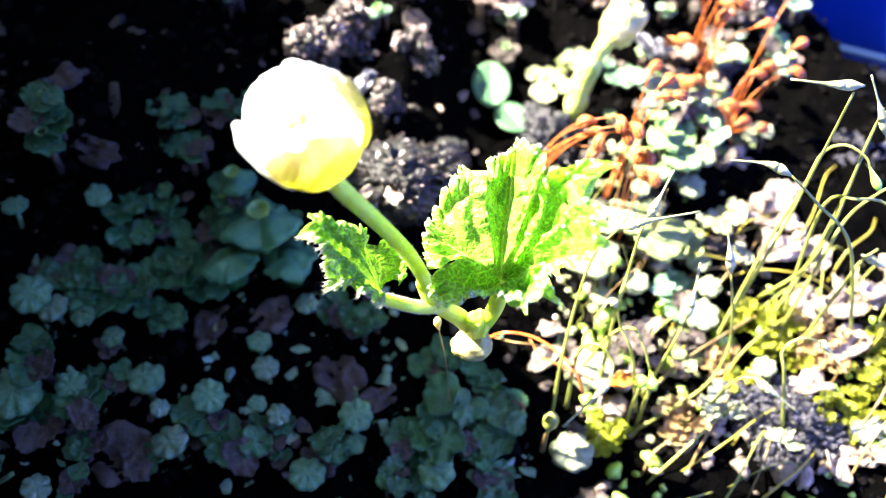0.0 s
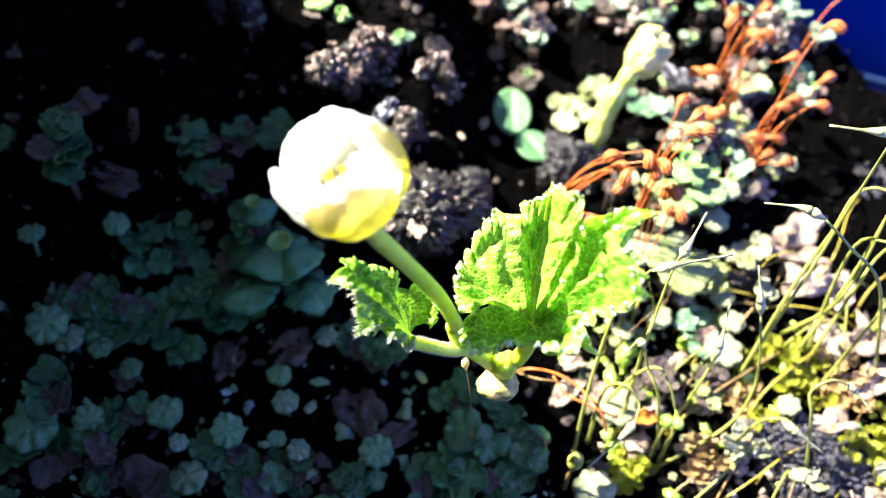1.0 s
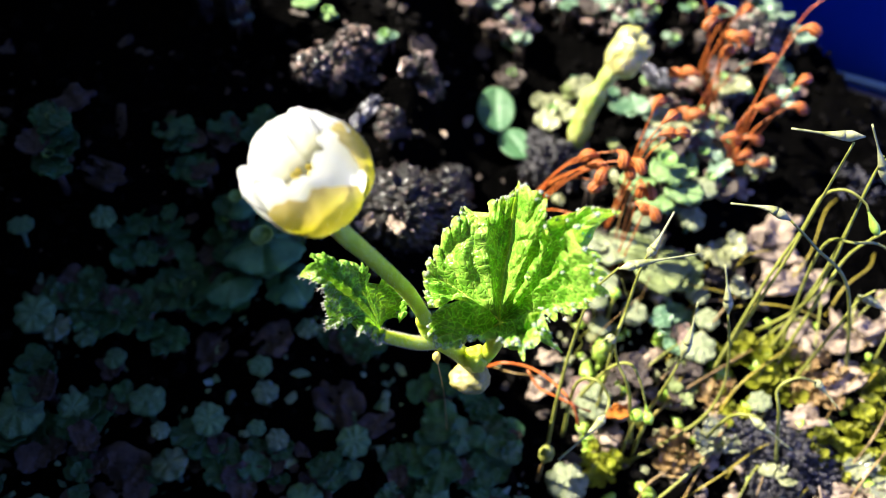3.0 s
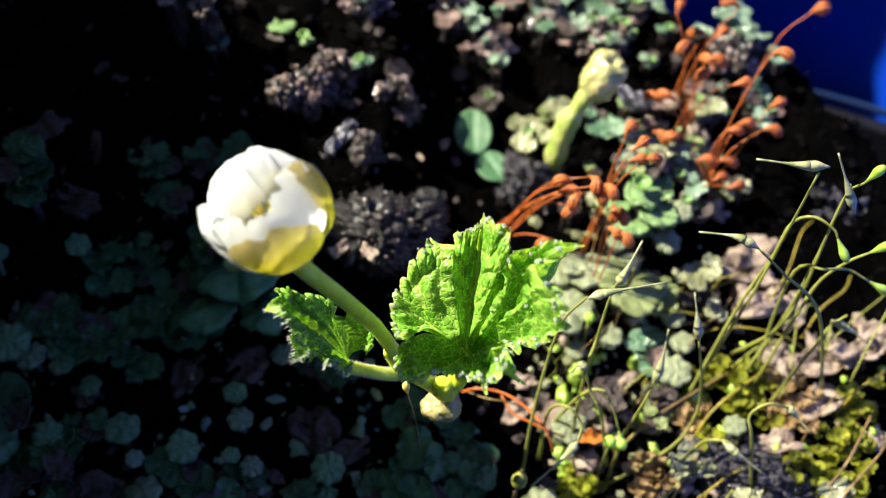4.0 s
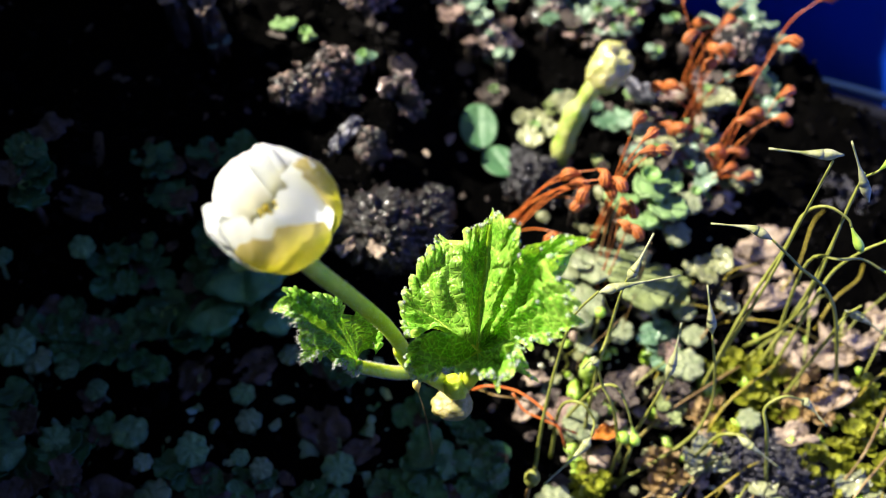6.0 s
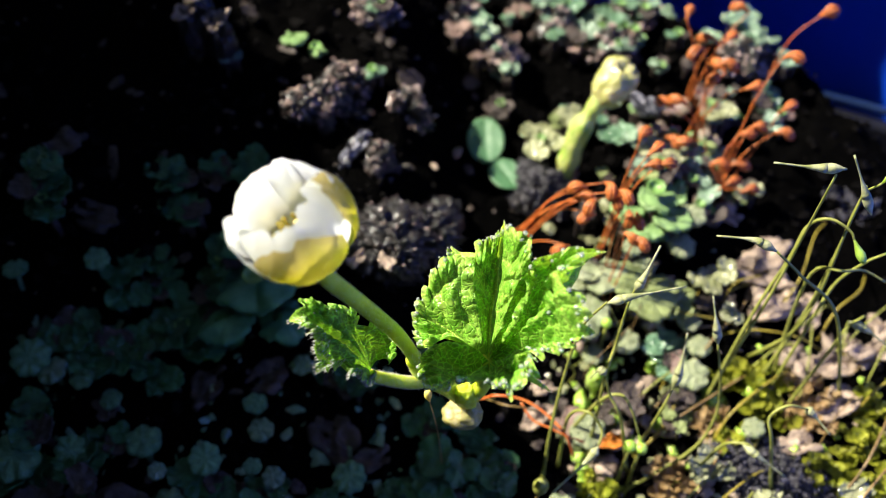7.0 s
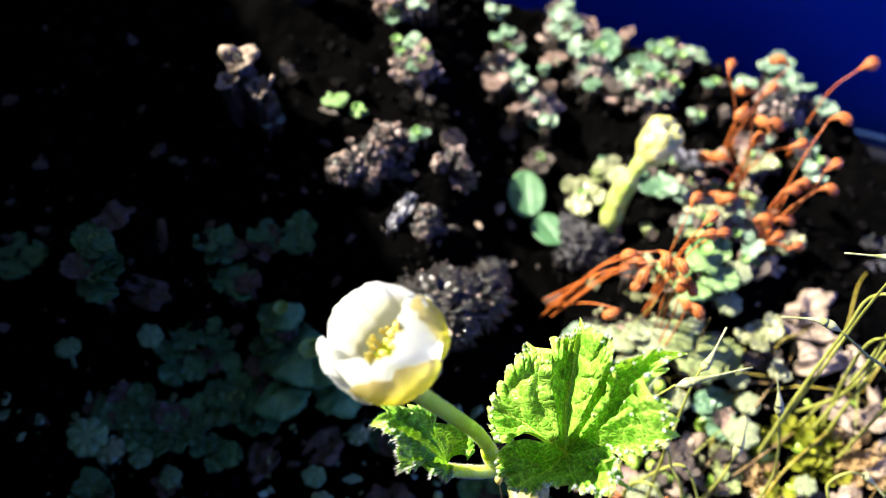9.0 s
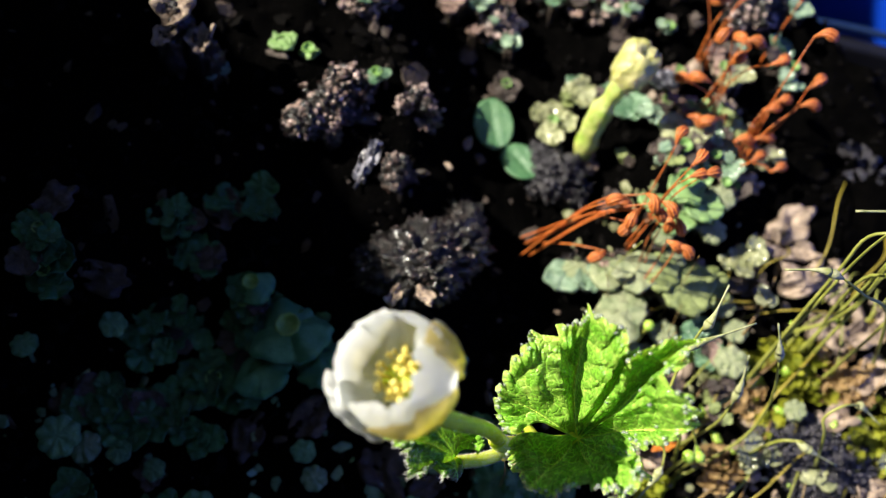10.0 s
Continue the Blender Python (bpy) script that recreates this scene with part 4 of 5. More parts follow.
def flake(x, y, s, seed, mat, name, label, category, group, ratio=0.55, bend=0.2, up=0.1, turn=None):
    """A curled irregular piece of bark or dead thallus, with thickness."""
    rng = random.Random(seed)
    yaw = rng.uniform(0, 3.14) if turn is None else turn
    rot = Matrix.Rotation(yaw, 3, "Z") @ Matrix.Rotation(rng.uniform(-0.3, 0.3), 3, "X")
    n, m = 36, 7
    z = soil_top(x, y) + up + s * 0.06
    v = []
    for j in range(m + 2):
        k = min(1.0, (j + 0.4) / (m - 0.6))
        for i in range(n):
            a = 2 * math.pi * i / n
            r = s * 0.5 * (1 + 0.55 * noise.noise(Vector((math.cos(a) * 1.6, math.sin(a) * 1.6, seed))) + 0.12 * noise.noise(Vector((math.cos(a) * 5, math.sin(a) * 5, seed))))
            p = Vector((math.cos(a) * r * k, math.sin(a) * r * k * ratio, 0))
            p.z = s * (bend * (p.y / (s * ratio)) ** 2 * 2 + 0.17 * noise.noise(Vector((p.x * 3 / s, p.y * 5 / s, seed))) + 0.08 * noise.noise(Vector((p.x * 9 / s, p.y * 14 / s, seed))))
            if j >= m:
                p.z -= s * 0.09
                if j == m + 1:
                    p.x, p.y = p.x * 0.5, p.y * 0.5
            v.append(Vector((x, y, z)) + rot @ p)
    ob = part(name, v, grid_faces(m + 2, n, True) + [tuple(range(n))[::-1]], mat)
    return tagged(ob, label, category, group)


for i, (x, y, s) in enumerate(CHIPS):
    flake(x, y, s * 0.95, 500 + i, CHIP, "bark_chip", "weathered pinkish tan bark chip on the soil", "bark chip", "bark chips", 0.42 + 0.3 * ((i * 7) % 5) / 5, 0.15, 0.05 + 0.2 * ((i * 3) % 4) / 4, 2.8 + 0.5 * (i % 4))
rng = random.Random(19)
for i in range(13):
    flake(rng.uniform(5.4, 8.6), rng.uniform(5.8, 10.2), rng.uniform(0.35, 0.95), 540 + i, CHIP, "bark_chip", "weathered pinkish tan bark chip on the soil", "bark chip", "bark chips",
          rng.uniform(0.4, 0.8), 0.15, rng.uniform(0.05, 0.3))
for i, (x, y, s) in enumerate(FLAKES):
    flake(x, y, s * 1.1, 600 + i, LIVERBROWN, "dead_thallus", "withered purplish brown piece of liverwort", "dead liverwort", "dead liverwort pieces", 0.7, 0.12, 0.06)
for i, (x, y, z, s) in enumerate(((-1.68, 12.5, 1.3, 0.86), (-1.5, 12.68, 1.35, 0.76))):
    flake(x, y, s, 700 + i, GREYCHIP, "wood_splinter", "shiny silver-grey splinter of wood on the peat", "splinter", "wood splinters", 0.24, 0.1, z - soil_top(x, y), 1.15)
flake(3.96, 13.92, 0.95, 701, GREYCHIP, "stick", "smooth pale mauve bit of stick", "stick", "", 0.28, -0.3, 1.2 - soil_top(3.96, 13.92), -0.6)


# ---- moss capsules ----
def sporophyte(name, label, group, stalk, cap, r_stalk, r_cap, mat_stalk, mat_cap, ribs=0, beak=None):
    ob = thing(name, stalk[0], label, "moss capsule", group)
    line = spline(stalk, 22)
    part("seta", *tube(line, lambda u: r_stalk * (1.5 - 0.7 * u), 7), mat_stalk, ob)
    body = spline(cap, 15)
    shape = lambda u: r_cap * (0.22 + 0.78 * min(1, u / 0.6) ** 1.3 if u < 0.82 else 1 - 2.6 * (u - 0.82))
    if beak:
        shape = lambda u: r_cap * max(0.15, math.exp(-((u - 0.27) / 0.2) ** 2))
    seg = 36 if ribs else 12
    v, f = tube(body, shape, seg, ribs, 0.14 if ribs else 0)
    w = [(0.5 + 0.5 * math.cos(ribs * 2 * math.pi * (k % seg) / seg)) ** 2 if ribs else 0.0 for k in range(len(v))]
    part("capsule", v, f, mat_cap, ob, vein=w)
    if beak:
        tip = body[5:]
        part("calyptra", *tube(tip, lambda u: r_cap * max(0.2, 0.93 - 1.5 * u), 10), beak, ob, "pale papery pointed hood")
    return ob


def rusty(root, head, droop, seed, r_cap=0.125, length=0.4):
    """An orange-brown sporophyte from its root to its nodding capsule."""
    rng = random.Random(seed)
    a, b = Vector(root), Vector(head)
    mid = a.lerp(b, 0.55) + Vector((rng.uniform(-.12, .12), rng.uniform(-.12, .12), 0.18 * (b - a).length))
    way = Vector((droop[0], droop[1], droop[2] + 0.15)).normalized()
    side = Vector((rng.uniform(-.3, .3), rng.uniform(-.3, .3), -0.25))
    cap = [b, b + way * length * 0.5 + Vector((0, 0, 0.05)), b + (way + side * 1.1).normalized() * length]
    sporophyte("moss_sporophyte", "rusty orange moss capsule on a thin red-brown stalk", "rusty moss capsules", [a, mid, b], cap, 0.012, r_cap, SETA, ORANGE, 8)


near = [(2.79, 10.97, 2.45), (2.52, 11.0, 2.25), (2.84, 10.81, 2.25), (3.0, 10.8, 2.45), (2.68, 10.82, 2.15), (2.68, 10.7, 1.9), (2.37, 11.1, 1.85), (2.3, 10.57, 1.1)]
rng = random.Random(31)
for i, hd in enumerate(near):
    root = (1.0 + 0.35 * rng.random(), 11.1 + 0.5 * rng.random(), height(1.2, 11.3) + 0.1)
    rusty(root, hd, (rng.choice((-1, 1)) * rng.uniform(.4, 1), rng.uniform(-.8, .3), -0.15), 800 + i, 0.088, 0.33)
for i, (rt, hd, dr) in enumerate((((3.05, 10.5, -0.2), (3.26, 10.83, 1.85), (0.1, -0.6, -0.5)), ((3.12, 10.45, -0.2), (3.39, 10.77, 1.85), (0.15, -0.9, -0.3)),
                                  ((3.0, 10.2, -0.3), (3.15, 10.36, 1.85), (0.6, -0.5, -0.4)), ((3.1, 10.15, -0.3), (3.32, 10.27, 1.85), (0.7, -0.6, -0.4)),
                                  ((2.9, 11.0, 0.2), (3.45, 11.15, 2.95), (0.7, 0.4, 0.1)), ((2.95, 10.9, 0.2), (3.4, 11.0, 2.85), (0.8, 0.1, -0.2)),
                                  ((2.9, 10.9, 0.2), (3.6, 11.0, 2.85), (0.8, 0.1, -0.1)), ((3.1, 11.4, 0.2), (3.42, 11.75, 2.55), (0.4, 0.8, 0.2)))):
    rusty(rt, hd, dr, 830 + i, 0.088, 0.33)
far = [(5.02, 13.62, 2.5), (4.85, 13.44, 2.1), (4.6, 13.37, 1.7), (5.54, 13.32, 2.2), (4.71, 13.66, 2.9), (5.22, 13.63, 2.3), (4.39, 13.46, 1.5), (4.76, 12.83, 1.3), (4.22, 13.01, 1.2),
       (4.66, 15.0, 2.3), (5.88, 15.2, 2.3), (5.34, 14.96, 1.8), (5.5, 14.95, 1.75)]
for i, hd in enumerate(far):
    rt = (4.75 + 0.5 * rng.random(), 13.1 + 0.6 * rng.random() if i < 9 else 14.4, height(4.9, 13.4))
    rusty(rt, hd, (rng.uniform(-.9, .7), rng.uniform(-.4, .4), -0.1), 860 + i, 0.092, 0.38)
east = [(5.5, 12.82, 1.5), (6.1, 12.82, 2.1), (6.15, 12.78, 1.6), (5.45, 12.51, 1.0), (5.05, 12.5, 1.0), (5.5, 11.75, 1.15), (5.7, 12.9, 1.6), (6.0, 13.3, 3.0), (5.3, 12.1, 0.9)]
for i, hd in enumerate(east):
    rt = (5.15 + 0.3 * rng.random(), 12.2 + 0.4 * rng.random(), height(5.2, 12.4))
    rusty(rt, hd, (rng.uniform(0.1, 1), rng.uniform(-.2, .3), 0.1 if i in (1, 7) else -0.2), 890 + i, 0.092, 0.38)
rusty((6.3, 14.6, 0.0), (7.2, 15.1, 2.3), (1, 0.1, 0.2), 915, 0.13, 0.35)


def green(stalk, cap=None, r=0.022, rc=0.078):
    stalk = [(stalk[0][0], stalk[0][1], min(stalk[0][2], soil_top(stalk[0][0], stalk[0][1])))] + list(stalk[1:])
    if cap is None:
        e, b = Vector(stalk[-1]), Vector(stalk[-2])
        w = (e - b).normalized()
        cap = [e, e + w * 0.2, e + w * 0.4]
        return sporophyte("moss_sporophyte", "slender olive green moss stalk with a small green capsule", "green moss capsules", stalk, cap, r, rc * 0.9, GREENSETA, CAPGREEN)
    return sporophyte("moss_sporophyte", "slender olive green moss stalk with a pale beaked capsule", "green moss capsules", stalk, cap, r, rc, GREENSETA, CALYPTRA, 0, CALYPTRA)


green([(4.71, 8.32, 0.0), (5.17, 8.94, 1.5), (5.55, 9.34, 2.6), (5.68, 9.51, 3.3), (5.92, 9.43, 3.6), (6.22, 9.28, 3.5), (6.29, 9.19, 3.4)])
green([(5.63, 9.21, -0.2), (6.03, 9.02, 0.8), (6.17, 9.09, 2.0), (6.21, 9.44, 4.0), (6.37, 9.42, 4.5)])
green([(4.66, 8.32, 0.0), (5.32, 8.99, 1.7), (5.52, 9.23, 3.4), (5.47, 9.1, 5.1)], [(5.57, 9.09, 5.25), (5.16, 9.11, 5.25), (4.58, 9.15, 5.3)])
green([(7.17, 8.39, 1.0), (6.36, 8.67, 2.0), (5.47, 8.65, 3.2), (4.98, 8.77, 3.7)], [(4.98, 8.77, 3.7), (4.65, 8.9, 3.8), (4.11, 8.97, 3.8)])
green([(3.2, 6.9, -0.9), (4.33, 7.34, -0.4), (4.66, 7.66, 0.3), (4.58, 7.85, 1.2), (4.35, 8.03, 2.2)], [(4.35, 8.03, 2.2), (4.26, 8.16, 2.6), (4.16, 8.42, 3.0)])
green([(1.82, 6.94, -0.5), (1.89, 7.38, 0.4), (2.05, 7.87, 1.5), (2.23, 8.14, 2.5), (2.51, 8.12, 3.3)], [(2.51, 8.1, 3.3), (2.87, 8.16, 3.4), (3.67, 8.34, 3.4)])
green([(2.7, 7.59, 0.4), (2.69, 7.83, 1.4), (2.81, 8.12, 2.0), (2.89, 8.32, 2.8), (3.0, 8.47, 3.3)], [(2.96, 8.38, 3.2), (3.07, 8.5, 3.4), (3.3, 8.86, 3.7)])
green([(3.33, 7.24, 0.4), (3.0, 7.36, 0.8), (2.77, 7.58, 1.3), (2.65, 7.7, 1.75)], [(2.65, 7.7, 1.75), (2.56, 7.78, 1.8), (2.43, 7.73, 1.6)])
green([(2.14, 7.36, 0.2), (2.15, 7.45, 0.7), (2.41, 7.33, 1.2), (2.64, 7.13, 1.0), (2.59, 6.88, 0.9)], [(2.59, 6.88, 0.9), (2.41, 6.68, 0.8), (1.85, 6.21, 0.6)])
green([(2.32, 7.9, 0.6), (2.65, 7.66, 0.9), (2.97, 7.63, 1.2), (3.16, 7.43, 1.0), (3.3, 7.21, 0.6)])
green([(3.45, 7.5, 0.4), (3.61, 7.47, 0.8), (3.75, 7.64, 1.4)], [(3.75, 7.64, 1.4), (3.83, 7.84, 1.8), (3.88, 8.17, 2.3)])
green([(5.77, 6.75, 0.0), (5.41, 7.09, 0.7), (5.31, 7.31, 1.1), (5.58, 7.43, 1.3), (5.95, 7.46, 1.1)], [(5.91, 7.49, 1.1), (6.06, 7.41, 1.0), (6.34, 7.16, 0.8)])
green([(4.41, 7.1, -0.2), (4.69, 7.15, 0.3), (4.98, 7.08, 0.6), (5.11, 7.03, 0.6)], [(4.97, 7.06, 0.6), (5.24, 6.88, 0.5), (5.7, 6.67, 0.2)])
green([(5.76, 8.78, 0.2), (6.13, 9.12, 1.2), (6.19, 9.25, 2.6), (6.2, 9.45, 4.4)], [(6.35, 9.23, 4.0), (6.15, 9.39, 4.4), (5.89, 9.61, 4.9)])
green([(5.99, 8.67, 0.0), (6.28, 9.07, 1.3), (6.48, 9.3, 2.0), (6.74, 9.3, 2.6), (6.95, 9.27, 2.9)])
green([(6.23, 8.34, 0.0), (6.6, 8.65, 0.9), (6.75, 8.8, 1.4), (6.94, 8.85, 1.7)], [(6.74, 8.87, 1.5), (7.07, 8.75, 1.4), (7.4, 8.6, 1.2)])
green([(6.04, 8.84, 0.1), (5.94, 9.12, 1.2), (5.91, 9.14, 2.6), (6.22, 8.95, 2.9), (6.7, 9.15, 2.6), (7.09, 9.06, 2.4)])


# ---- seedling and second shoot ----
seed_ = thing("seedling", (0.95, 13.2, height(0.95, 13.2)), "tiny seedling with two round smooth green leaves", "seedling")
part("stem", *tube(spline([(1.0, 13.3, -0.6), (1.02, 13.3, -0.2), (1.03, 13.33, 0.08)], 8), 0.06, 8), ROUND, seed_)
for (x, y, z), sx, sy, yaw, tl in (((0.86, 13.75, 0.15), 0.38, 0.52, 0.05, 0.2), ((1.27, 12.92, 0.10), 0.34, 0.42, 0.5, -0.1)):
    n, m = 40, 10
    rot = Matrix.Rotation(yaw, 3, "Z") @ Matrix.Rotation(tl, 3, "X")
    v = []
    for j in range(m + 2):
        s = min(1.0, (j + 0.3) / (m - 0.7))
        for i in range(n):
            a = 2 * math.pi * i / n
            p = Vector((math.cos(a) * sx * s, math.sin(a) * sy * s, 0.05 * s * s - 0.03 * math.exp(-(math.cos(a) * s * 5) ** 2)))
            if j >= m:
                p = Vector((p.x * (0.97 if j == m else 0.4), p.y * (0.97 if j == m else 0.4), p.z - 0.05))
            v.append(Vector((x, y, z)) + rot @ p)
    part("leaf", v, grid_faces(m + 2, n, True) + [tuple(range(n))[::-1]], ROUND, seed_)

shoot = thing("cloudberry_shoot", (2.5, 12.95, height(2.5, 13)), "pale yellow-green young shoot with a closed folded bud", "plant shoot")
line = spline([(2.4, 12.8, -0.5), (2.42, 12.9, 0.05), (2.5, 13.05, 0.65), (2.63, 13.2, 1.15), (2.85, 13.36, 1.6), (3.05, 13.5, 1.85)], 34)
part("stem", *tube(line, lambda u: 0.19 + 0.05 * math.exp(-(u / 0.12) ** 2) - 0.03 * math.sin(u * 9.5) + 0.02 * math.sin(u * 23) + 0.012 * math.sin(u * 41), 18, 5, 0.06), PALESTEM, shoot)
v0, f0 = BALLS[4]
a_ = Vector((0.45, 0.3, 0.7)).normalized()
rot = Vector((0, 0, 1)).rotation_difference(a_).to_matrix()
q = []
for p in v0:
    w = Vector(p)
    k = 1 + 0.16 * noise.noise(w * 1.8 + Vector((3, 0, 0))) + 0.10 * noise.noise(w * 4.5) + 0.05 * noise.noise(w * 11)
    ang = math.atan2(w.y, w.x)
    top_ = min(w.z, 0.6) if w.z > 0 else w.z
    s_ = Vector((w.x * 0.39 * (1 - 0.02 * w.z), w.y * 0.34 * (1 - 0.02 * w.z), top_ * 0.5))
    s_.z += 0.22 * max(0, w.z) * max(0, math.cos(ang - 2.4)) + 0.12 * max(0, w.z) * max(0, math.cos(ang))
    q.append(Vector((3.2, 13.62, 2.02)) + rot @ (s_ * k))
bud = part("bud", q, f0, PALEBUD, shoot, "cream folded bud with dew")
rng = random.Random(3)
part("dew", *beads([q[rng.randrange(len(q))] for _ in range(14)], 3, 0.008, 0.016), DROP, bud)


# ---- moss tufts ----
def tuft(x, y, s, seed, mat):
    """A loose tuft of shoots with small round cupped leaves."""
    rng = random.Random(seed)
    v, f = [], []
    for _ in range(int(9 * s * s) + 4):
        a, r = rng.uniform(0, 6.28), s * 0.55 * math.sqrt(rng.random())
        fx, fy = x + r * math.cos(a), y + r * math.sin(a)
        base = Vector((fx, fy, soil_top(fx, fy) + 0.02))
        tall = rng.uniform(0.1, 0.4)
        big = rng.uniform(0.12, 0.30)
        lean = Vector((rng.uniform(-.5, .5), rng.uniform(-.6, .3), 1)).normalized()
        for k in range(9):
            g = k * 2.4 + rng.random()
            p = base + lean * tall * (0.2 + 0.8 * k / 8)
            out = Vector((math.cos(g), math.sin(g), 0.1 + 1.1 * k / 8)).normalized()
            ln = big * rng.uniform(0.8, 1.2) * (1.05 - 0.4 * k / 8)
            side = out.cross(Vector((0, 0, 1))).normalized()
            up = side.cross(out)
            b = len(v)
            v.append(p + out * ln * 0.5 - up * ln * 0.12)
            for q in range(9):
                t = 2 * math.pi * q / 9
                v.append(p + out * ln * (0.5 - 0.5 * math.cos(t)) + side * ln * 0.42 * math.sin(t) + up * ln * 0.10 * abs(math.sin(t)))
                f.append((b, b + 1 + q, b + 1 + (q + 1) % 9))
    ob = part("moss_tuft", v, f, mat)
    return tagged(ob, "yellow-green leafy moss tuft" if mat is not MOSSBROWN else "brownish leafy moss tuft", "moss", "moss tufts", "stuff")


for i, (x, y, s) in enumerate(MOSSES):
    tuft(x, y, s * 0.95, 950 + i, (MOSS, MOSSBROWN, MOSS)[i % 3])


# ---- crumbs and litter over the soil ----
def litter(name, label, mat, count, region, lo, hi, seed, flat=0.7, sink=0.3, sub=1):
    rng = random.Random(seed)
    v0, f0 = BALLS[sub]
    f0 = np.array(f0)
    vs, fs, k = [], [], 0
    while k < count:
        x, y = rng.uniform(region[0], region[1]), rng.uniform(region[2], region[3])
        if noise.noise(Vector((x * 0.5, y * 0.5, seed))) < rng.uniform(-0.5, 0.3):
            continue
        s = lo + (hi - lo) * rng.random() ** 3
        sc = np.array([s * rng.uniform(0.6, 1.4), s * rng.uniform(0.6, 1.2), s * flat * rng.uniform(0.5, 1.1)])
        rot = np.array(Euler([rng.uniform(-0.6, 0.6), rng.uniform(-0.6, 0.6), rng.uniform(0, 6.28)]).to_matrix())
        jit = np.array([[1 + 0.9 * noise.noise(Vector(q) * 1.7 + Vector((k * 3.1, seed, 0)))] for q in v0]) if sub > 1 else np.array([[rng.uniform(0.45, 1.45)] for _ in range(len(v0))])
        vs.append((v0 * jit * sc) @ rot.T + [x, y, soil_top(x, y) + s * flat * (1 - sink) * 0.6])
        fs.append(f0 + k * len(v0))
        k += 1
    ob = part(name, np.concatenate(vs), np.concatenate(fs).tolist(), mat, flat=sub == 1)
    return tagged(ob, label, "litter", kind="stuff")


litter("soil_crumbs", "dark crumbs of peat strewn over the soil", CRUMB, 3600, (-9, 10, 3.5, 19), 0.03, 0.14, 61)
litter("tan_litter", "small tan and pinkish bits of bark and dead leaf", CHIP, 90, (2.2, 9.5, 4.5, 10.6), 0.05, 0.3, 62, 0.6, 0.1, 2)
litter("pale_litter", "small rounded pinkish white bits of dead plant", PALEBIT, 60, (3.2, 9.5, 4.8, 10.0), 0.06, 0.24, 67, 0.7, 0.0, 2)
litter("pale_litter", "small rounded pinkish white bits of dead plant", PALEBIT, 70, (3.9, 5.8, 11.9, 14.6), 0.05, 0.2, 69, 0.8, -0.8, 2)
litter("tan_litter", "small tan and pinkish bits of bark and dead leaf", CHIP, 26, (0.9, 3.6, 9.6, 11.7), 0.05, 0.2, 70, 0.6, 0.0, 2)
litter("green_pellets", "small round yellow-green moss leaves and buds", CAPGREEN, 100, (2.4, 8.5, 4.8, 9.5), 0.07, 0.2, 68, 0.8, -0.3, 2)
litter("brown_litter", "small purplish brown bits of dead liverwort", LIVERBROWN, 260, (-9, 2.5, 4, 16), 0.04, 0.22, 63, 0.4)
litter("green_litter", "scattered little green liverwort lobes", LIVER, 300, (-9, 1.5, 3.5, 9.5), 0.05, 0.2, 64, 0.3)
litter("green_litter", "scattered little pale green liverwort lobes", LIVERSUN, 130, (2.0, 5.2, 6.5, 12.5), 0.05, 0.2, 66, 0.45)


rng = random.Random(91)
for i in range(48):
    x, y = rng.uniform(3.0, 8.6), rng.uniform(5.2, 10.2)
    a, ln = rng.gauss(0.75, 0.45), rng.uniform(0.9, 2.4)
    dx, dy = math.cos(a) * ln, math.sin(a) * ln
    z0, z1 = soil_top(x, y), soil_top(x + dx, y + dy)
    up = rng.uniform(0.15, 0.6)
    line = spline([(x, y, z0 + 0.02), (x + dx * 0.3 + rng.uniform(-.15, .15), y + dy * 0.3, z0 * 0.7 + z1 * 0.3 + up), (x + dx * 0.7, y + dy * 0.7 + rng.uniform(-.15, .15), z0 * 0.3 + z1 * 0.7 + up), (x + dx, y + dy, z1 + 0.05)], 14)
    ob = part("dry_strand", *tube(line, rng.uniform(0.009, 0.026), 6), (GREENSETA, SETABROWN, GOLDSTEM)[i % 3])
    tagged(ob, ("thin olive moss stalk lying over the litter", "thin brown dry stalk lying over the litter", "golden olive moss stalk lying over the litter")[i % 3], "moss stalk", "fallen moss stalks")


# fine threads among the capsules beside the leaf
rng = random.Random(93)
for i in range(9):
    x, y = rng.uniform(2.2, 3.6), rng.uniform(8.6, 10.4)
    z0 = soil_top(x, y)
    top_ = Vector((x + rng.uniform(-0.5, 0.5), y + rng.uniform(-0.2, 0.7), z0 + rng.uniform(1.2, 2.6)))
    line = spline([(x, y, z0), (x + rng.uniform(-.2, .2), y + rng.uniform(-.2, .2), z0 * 0.5 + top_.z * 0.5), top_], 14)
    tagged(part("dry_strand", *tube(line, 0.0075, 6), (SETABROWN, GREENSETA)[i % 2]), "hair-thin upright dry moss stalk", "moss stalk", "fine upright threads")


# ---- small things by the plant ----
ob = thing("dry_stalk", (1.2, 7.6, soil_top(1.2, 7.6)), "thin curled rusty dry stalk on the soil", "dry stalk")
part("strand", *tube(spline([(0.75, 8.05, 0.1), (1.02, 7.98, 0.4), (1.45, 7.89, 0.42), (1.82, 7.65, 0.4), (2.14, 7.32, 0.3), (2.3, 7.1, -0.1)], 28), 0.024, 8), SETA, ob)
part("strand", *tube(spline([(1.4, 7.9, 0.35), (1.6, 7.63, 0.22), (1.88, 7.49, 0.2), (2.2, 7.38, 0.1), (2.5, 7.36, -0.1)], 20), 0.02, 8), SETA, ob)
part("strand", *tube(spline([(0.85, 8.1, 0.0), (1.15, 7.85, 0.3), (1.5, 7.8, 0.3), (1.75, 7.85, 0.0)], 20), 0.015, 8), SETABROWN, ob)
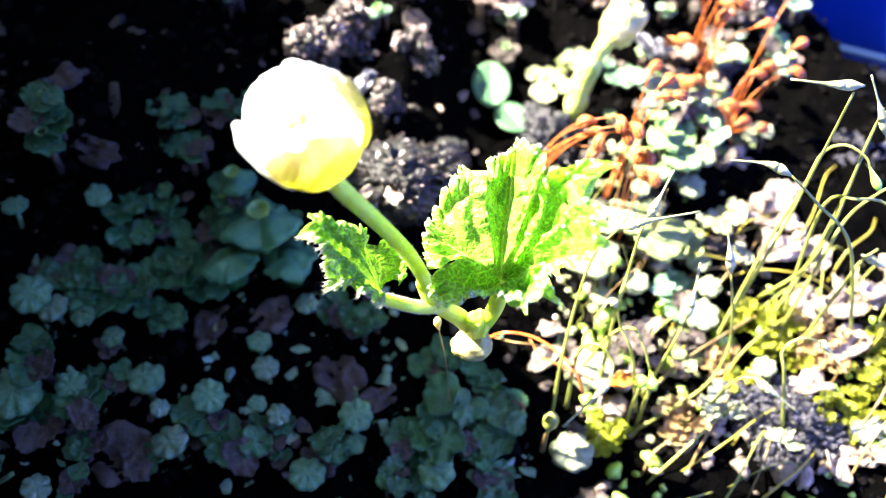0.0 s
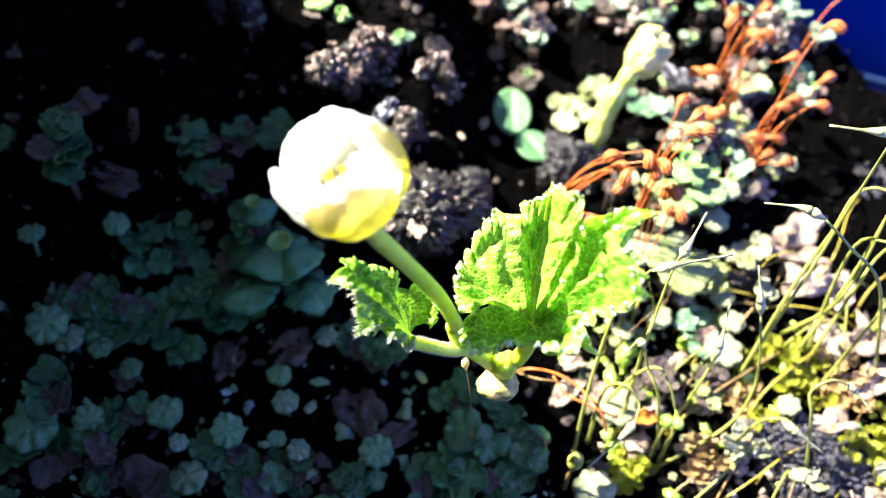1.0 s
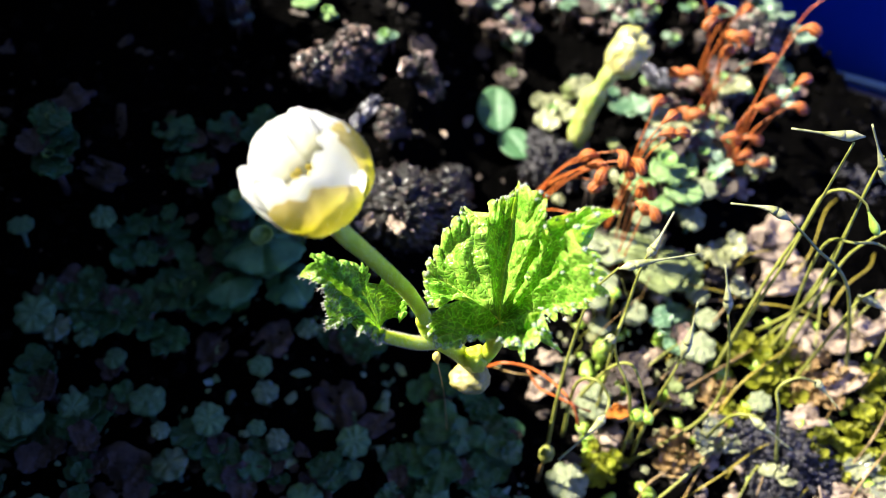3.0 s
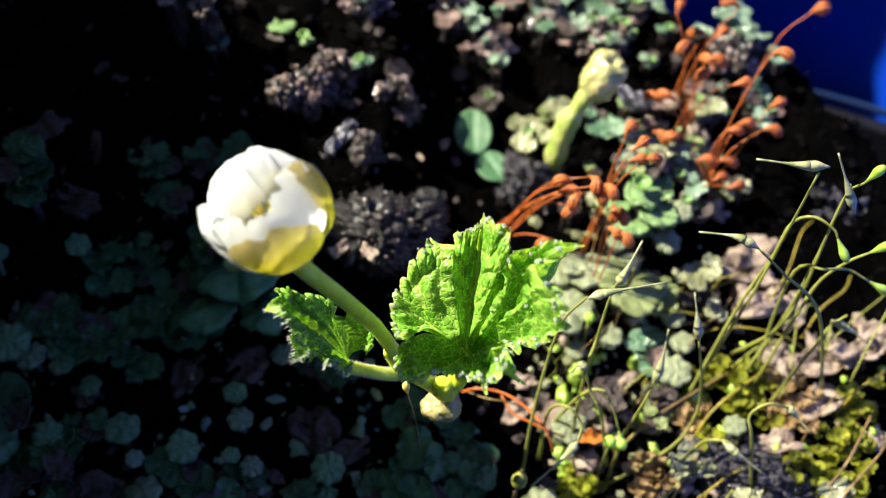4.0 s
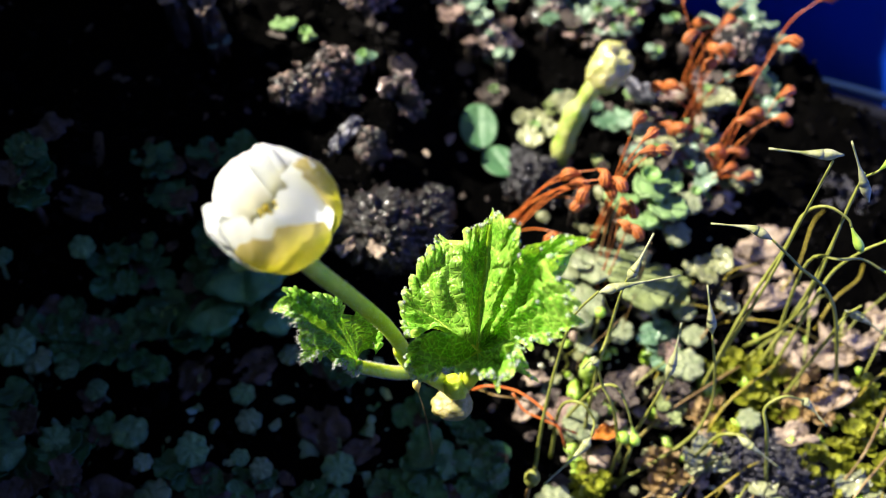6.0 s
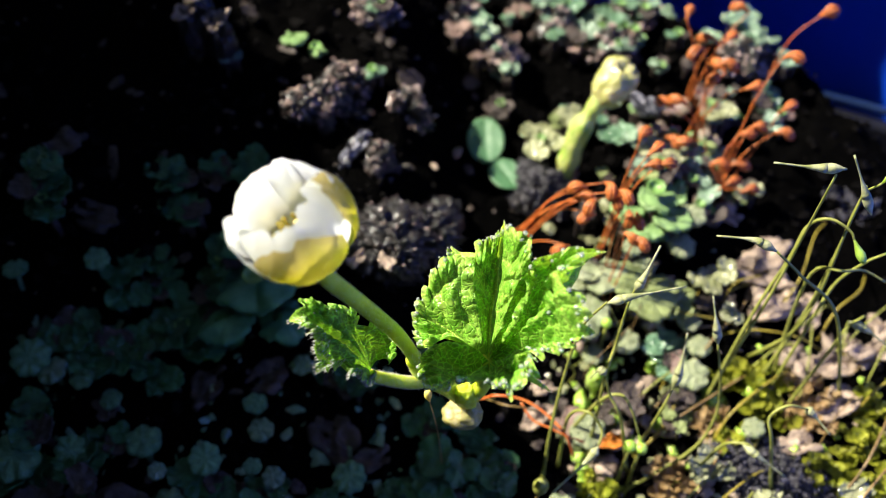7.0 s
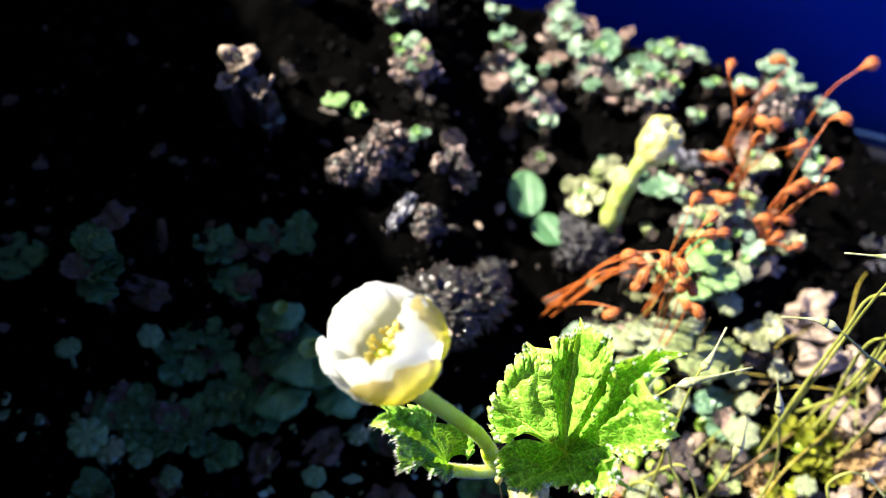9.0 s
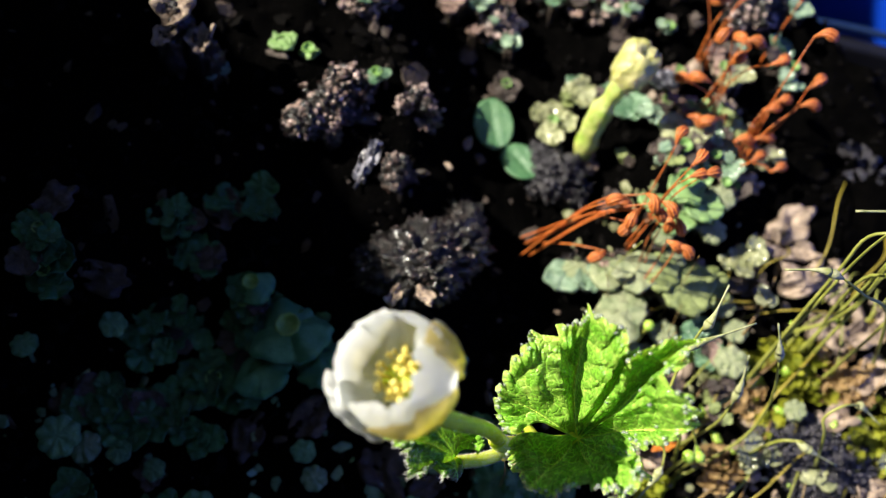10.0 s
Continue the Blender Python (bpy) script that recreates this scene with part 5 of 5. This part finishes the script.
v0, f0 = BALLS[3]
for i, (x, y, z, r) in enumerate(((3.16, 7.05, 0.5, 0.11), (3.34, 7.02, 0.48, 0.10), (2.95, 9.35, 0.5, 0.10))):
    ob = thing("green_capsule", (x, y, soil_top(x, y)), "round glossy bright green moss capsule on a stub", "moss capsule", "round green capsules")
    part("capsule", [(x + p[0] * r, y + p[1] * r, z + p[2] * r * 0.9) for p in v0], f0, CAPGREEN, ob)
    part("stub", *tube([Vector((x, y, soil_top(x, y) - 0.1)), Vector((x, y + 0.02, (z + soil_top(x, y)) / 2)), Vector((x, y, z))], 0.03, 6), GREENSETA, ob)
sporophyte("moss_sporophyte", "tiny yellow moss capsule on a hair-thin stalk", "green moss capsules", [(0.1, 7.05, -0.8), (0.02, 7.0, 1.2), (-0.08, 7.0, 2.24)],
           [(-0.08, 7.0, 2.24), (-0.1, 7.02, 2.36), (-0.1, 7.05, 2.5)], 0.008, 0.06, SETABROWN, STAMEN)
sporophyte("moss_sporophyte", "plump yellow-brown moss capsule on a short stalk", "green moss capsules", [(1.66, 6.45, -0.95), (1.66, 6.42, -0.3), (1.68, 6.4, 0.0)],
           [(1.68, 6.4, 0.0), (1.68, 6.4, 0.25), (1.7, 6.42, 0.55)], 0.03, 0.13, SETABROWN, GREENSETA)
flake(3.02, 7.42, 0.46, 720, PAPER, "orange_flake", "bright orange papery flake on the soil", "flake", "", 0.5, 0.3, 0.9, 0.2)
for i, (x, y, s) in enumerate(((-1.42, 9.98, 0.4), (-0.9, 9.92, 0.4), (-0.15, 12.7, 0.2), (0.3, 13.3, 0.3))):
    flake(x, y, s, 730 + i, CHIP, "bark_chip", "small rusty brown bark chip on black peat", "bark chip", "bark chips", 0.6, 0.3, 1.3 if i < 2 else 0.2)
for i, (x, y, s, up) in enumerate(((-4.5, 14.6, 0.7, 1.3), (-4.15, 14.3, 0.6, 1.1), (-4.7, 14.3, 0.5, 1.1), (-3.6, 17.2, 0.8, 0.8))):
    flake(x, y, s, 745 + i, CHIP, "dead_leaf", "curled pinkish tan dead leaf on the peat", "dead leaf", "dead leaves", 0.7, 0.3, up)
    tagged(part("soil_clod", *lump((x, y, soil_top(x, y) + up * 0.4), (s * 0.4, s * 0.35, up * 0.62), 70 + i, 4, 0.4), LUMP), "dark crumbly clod of peat under a dead leaf", "soil clod", "soil clods")
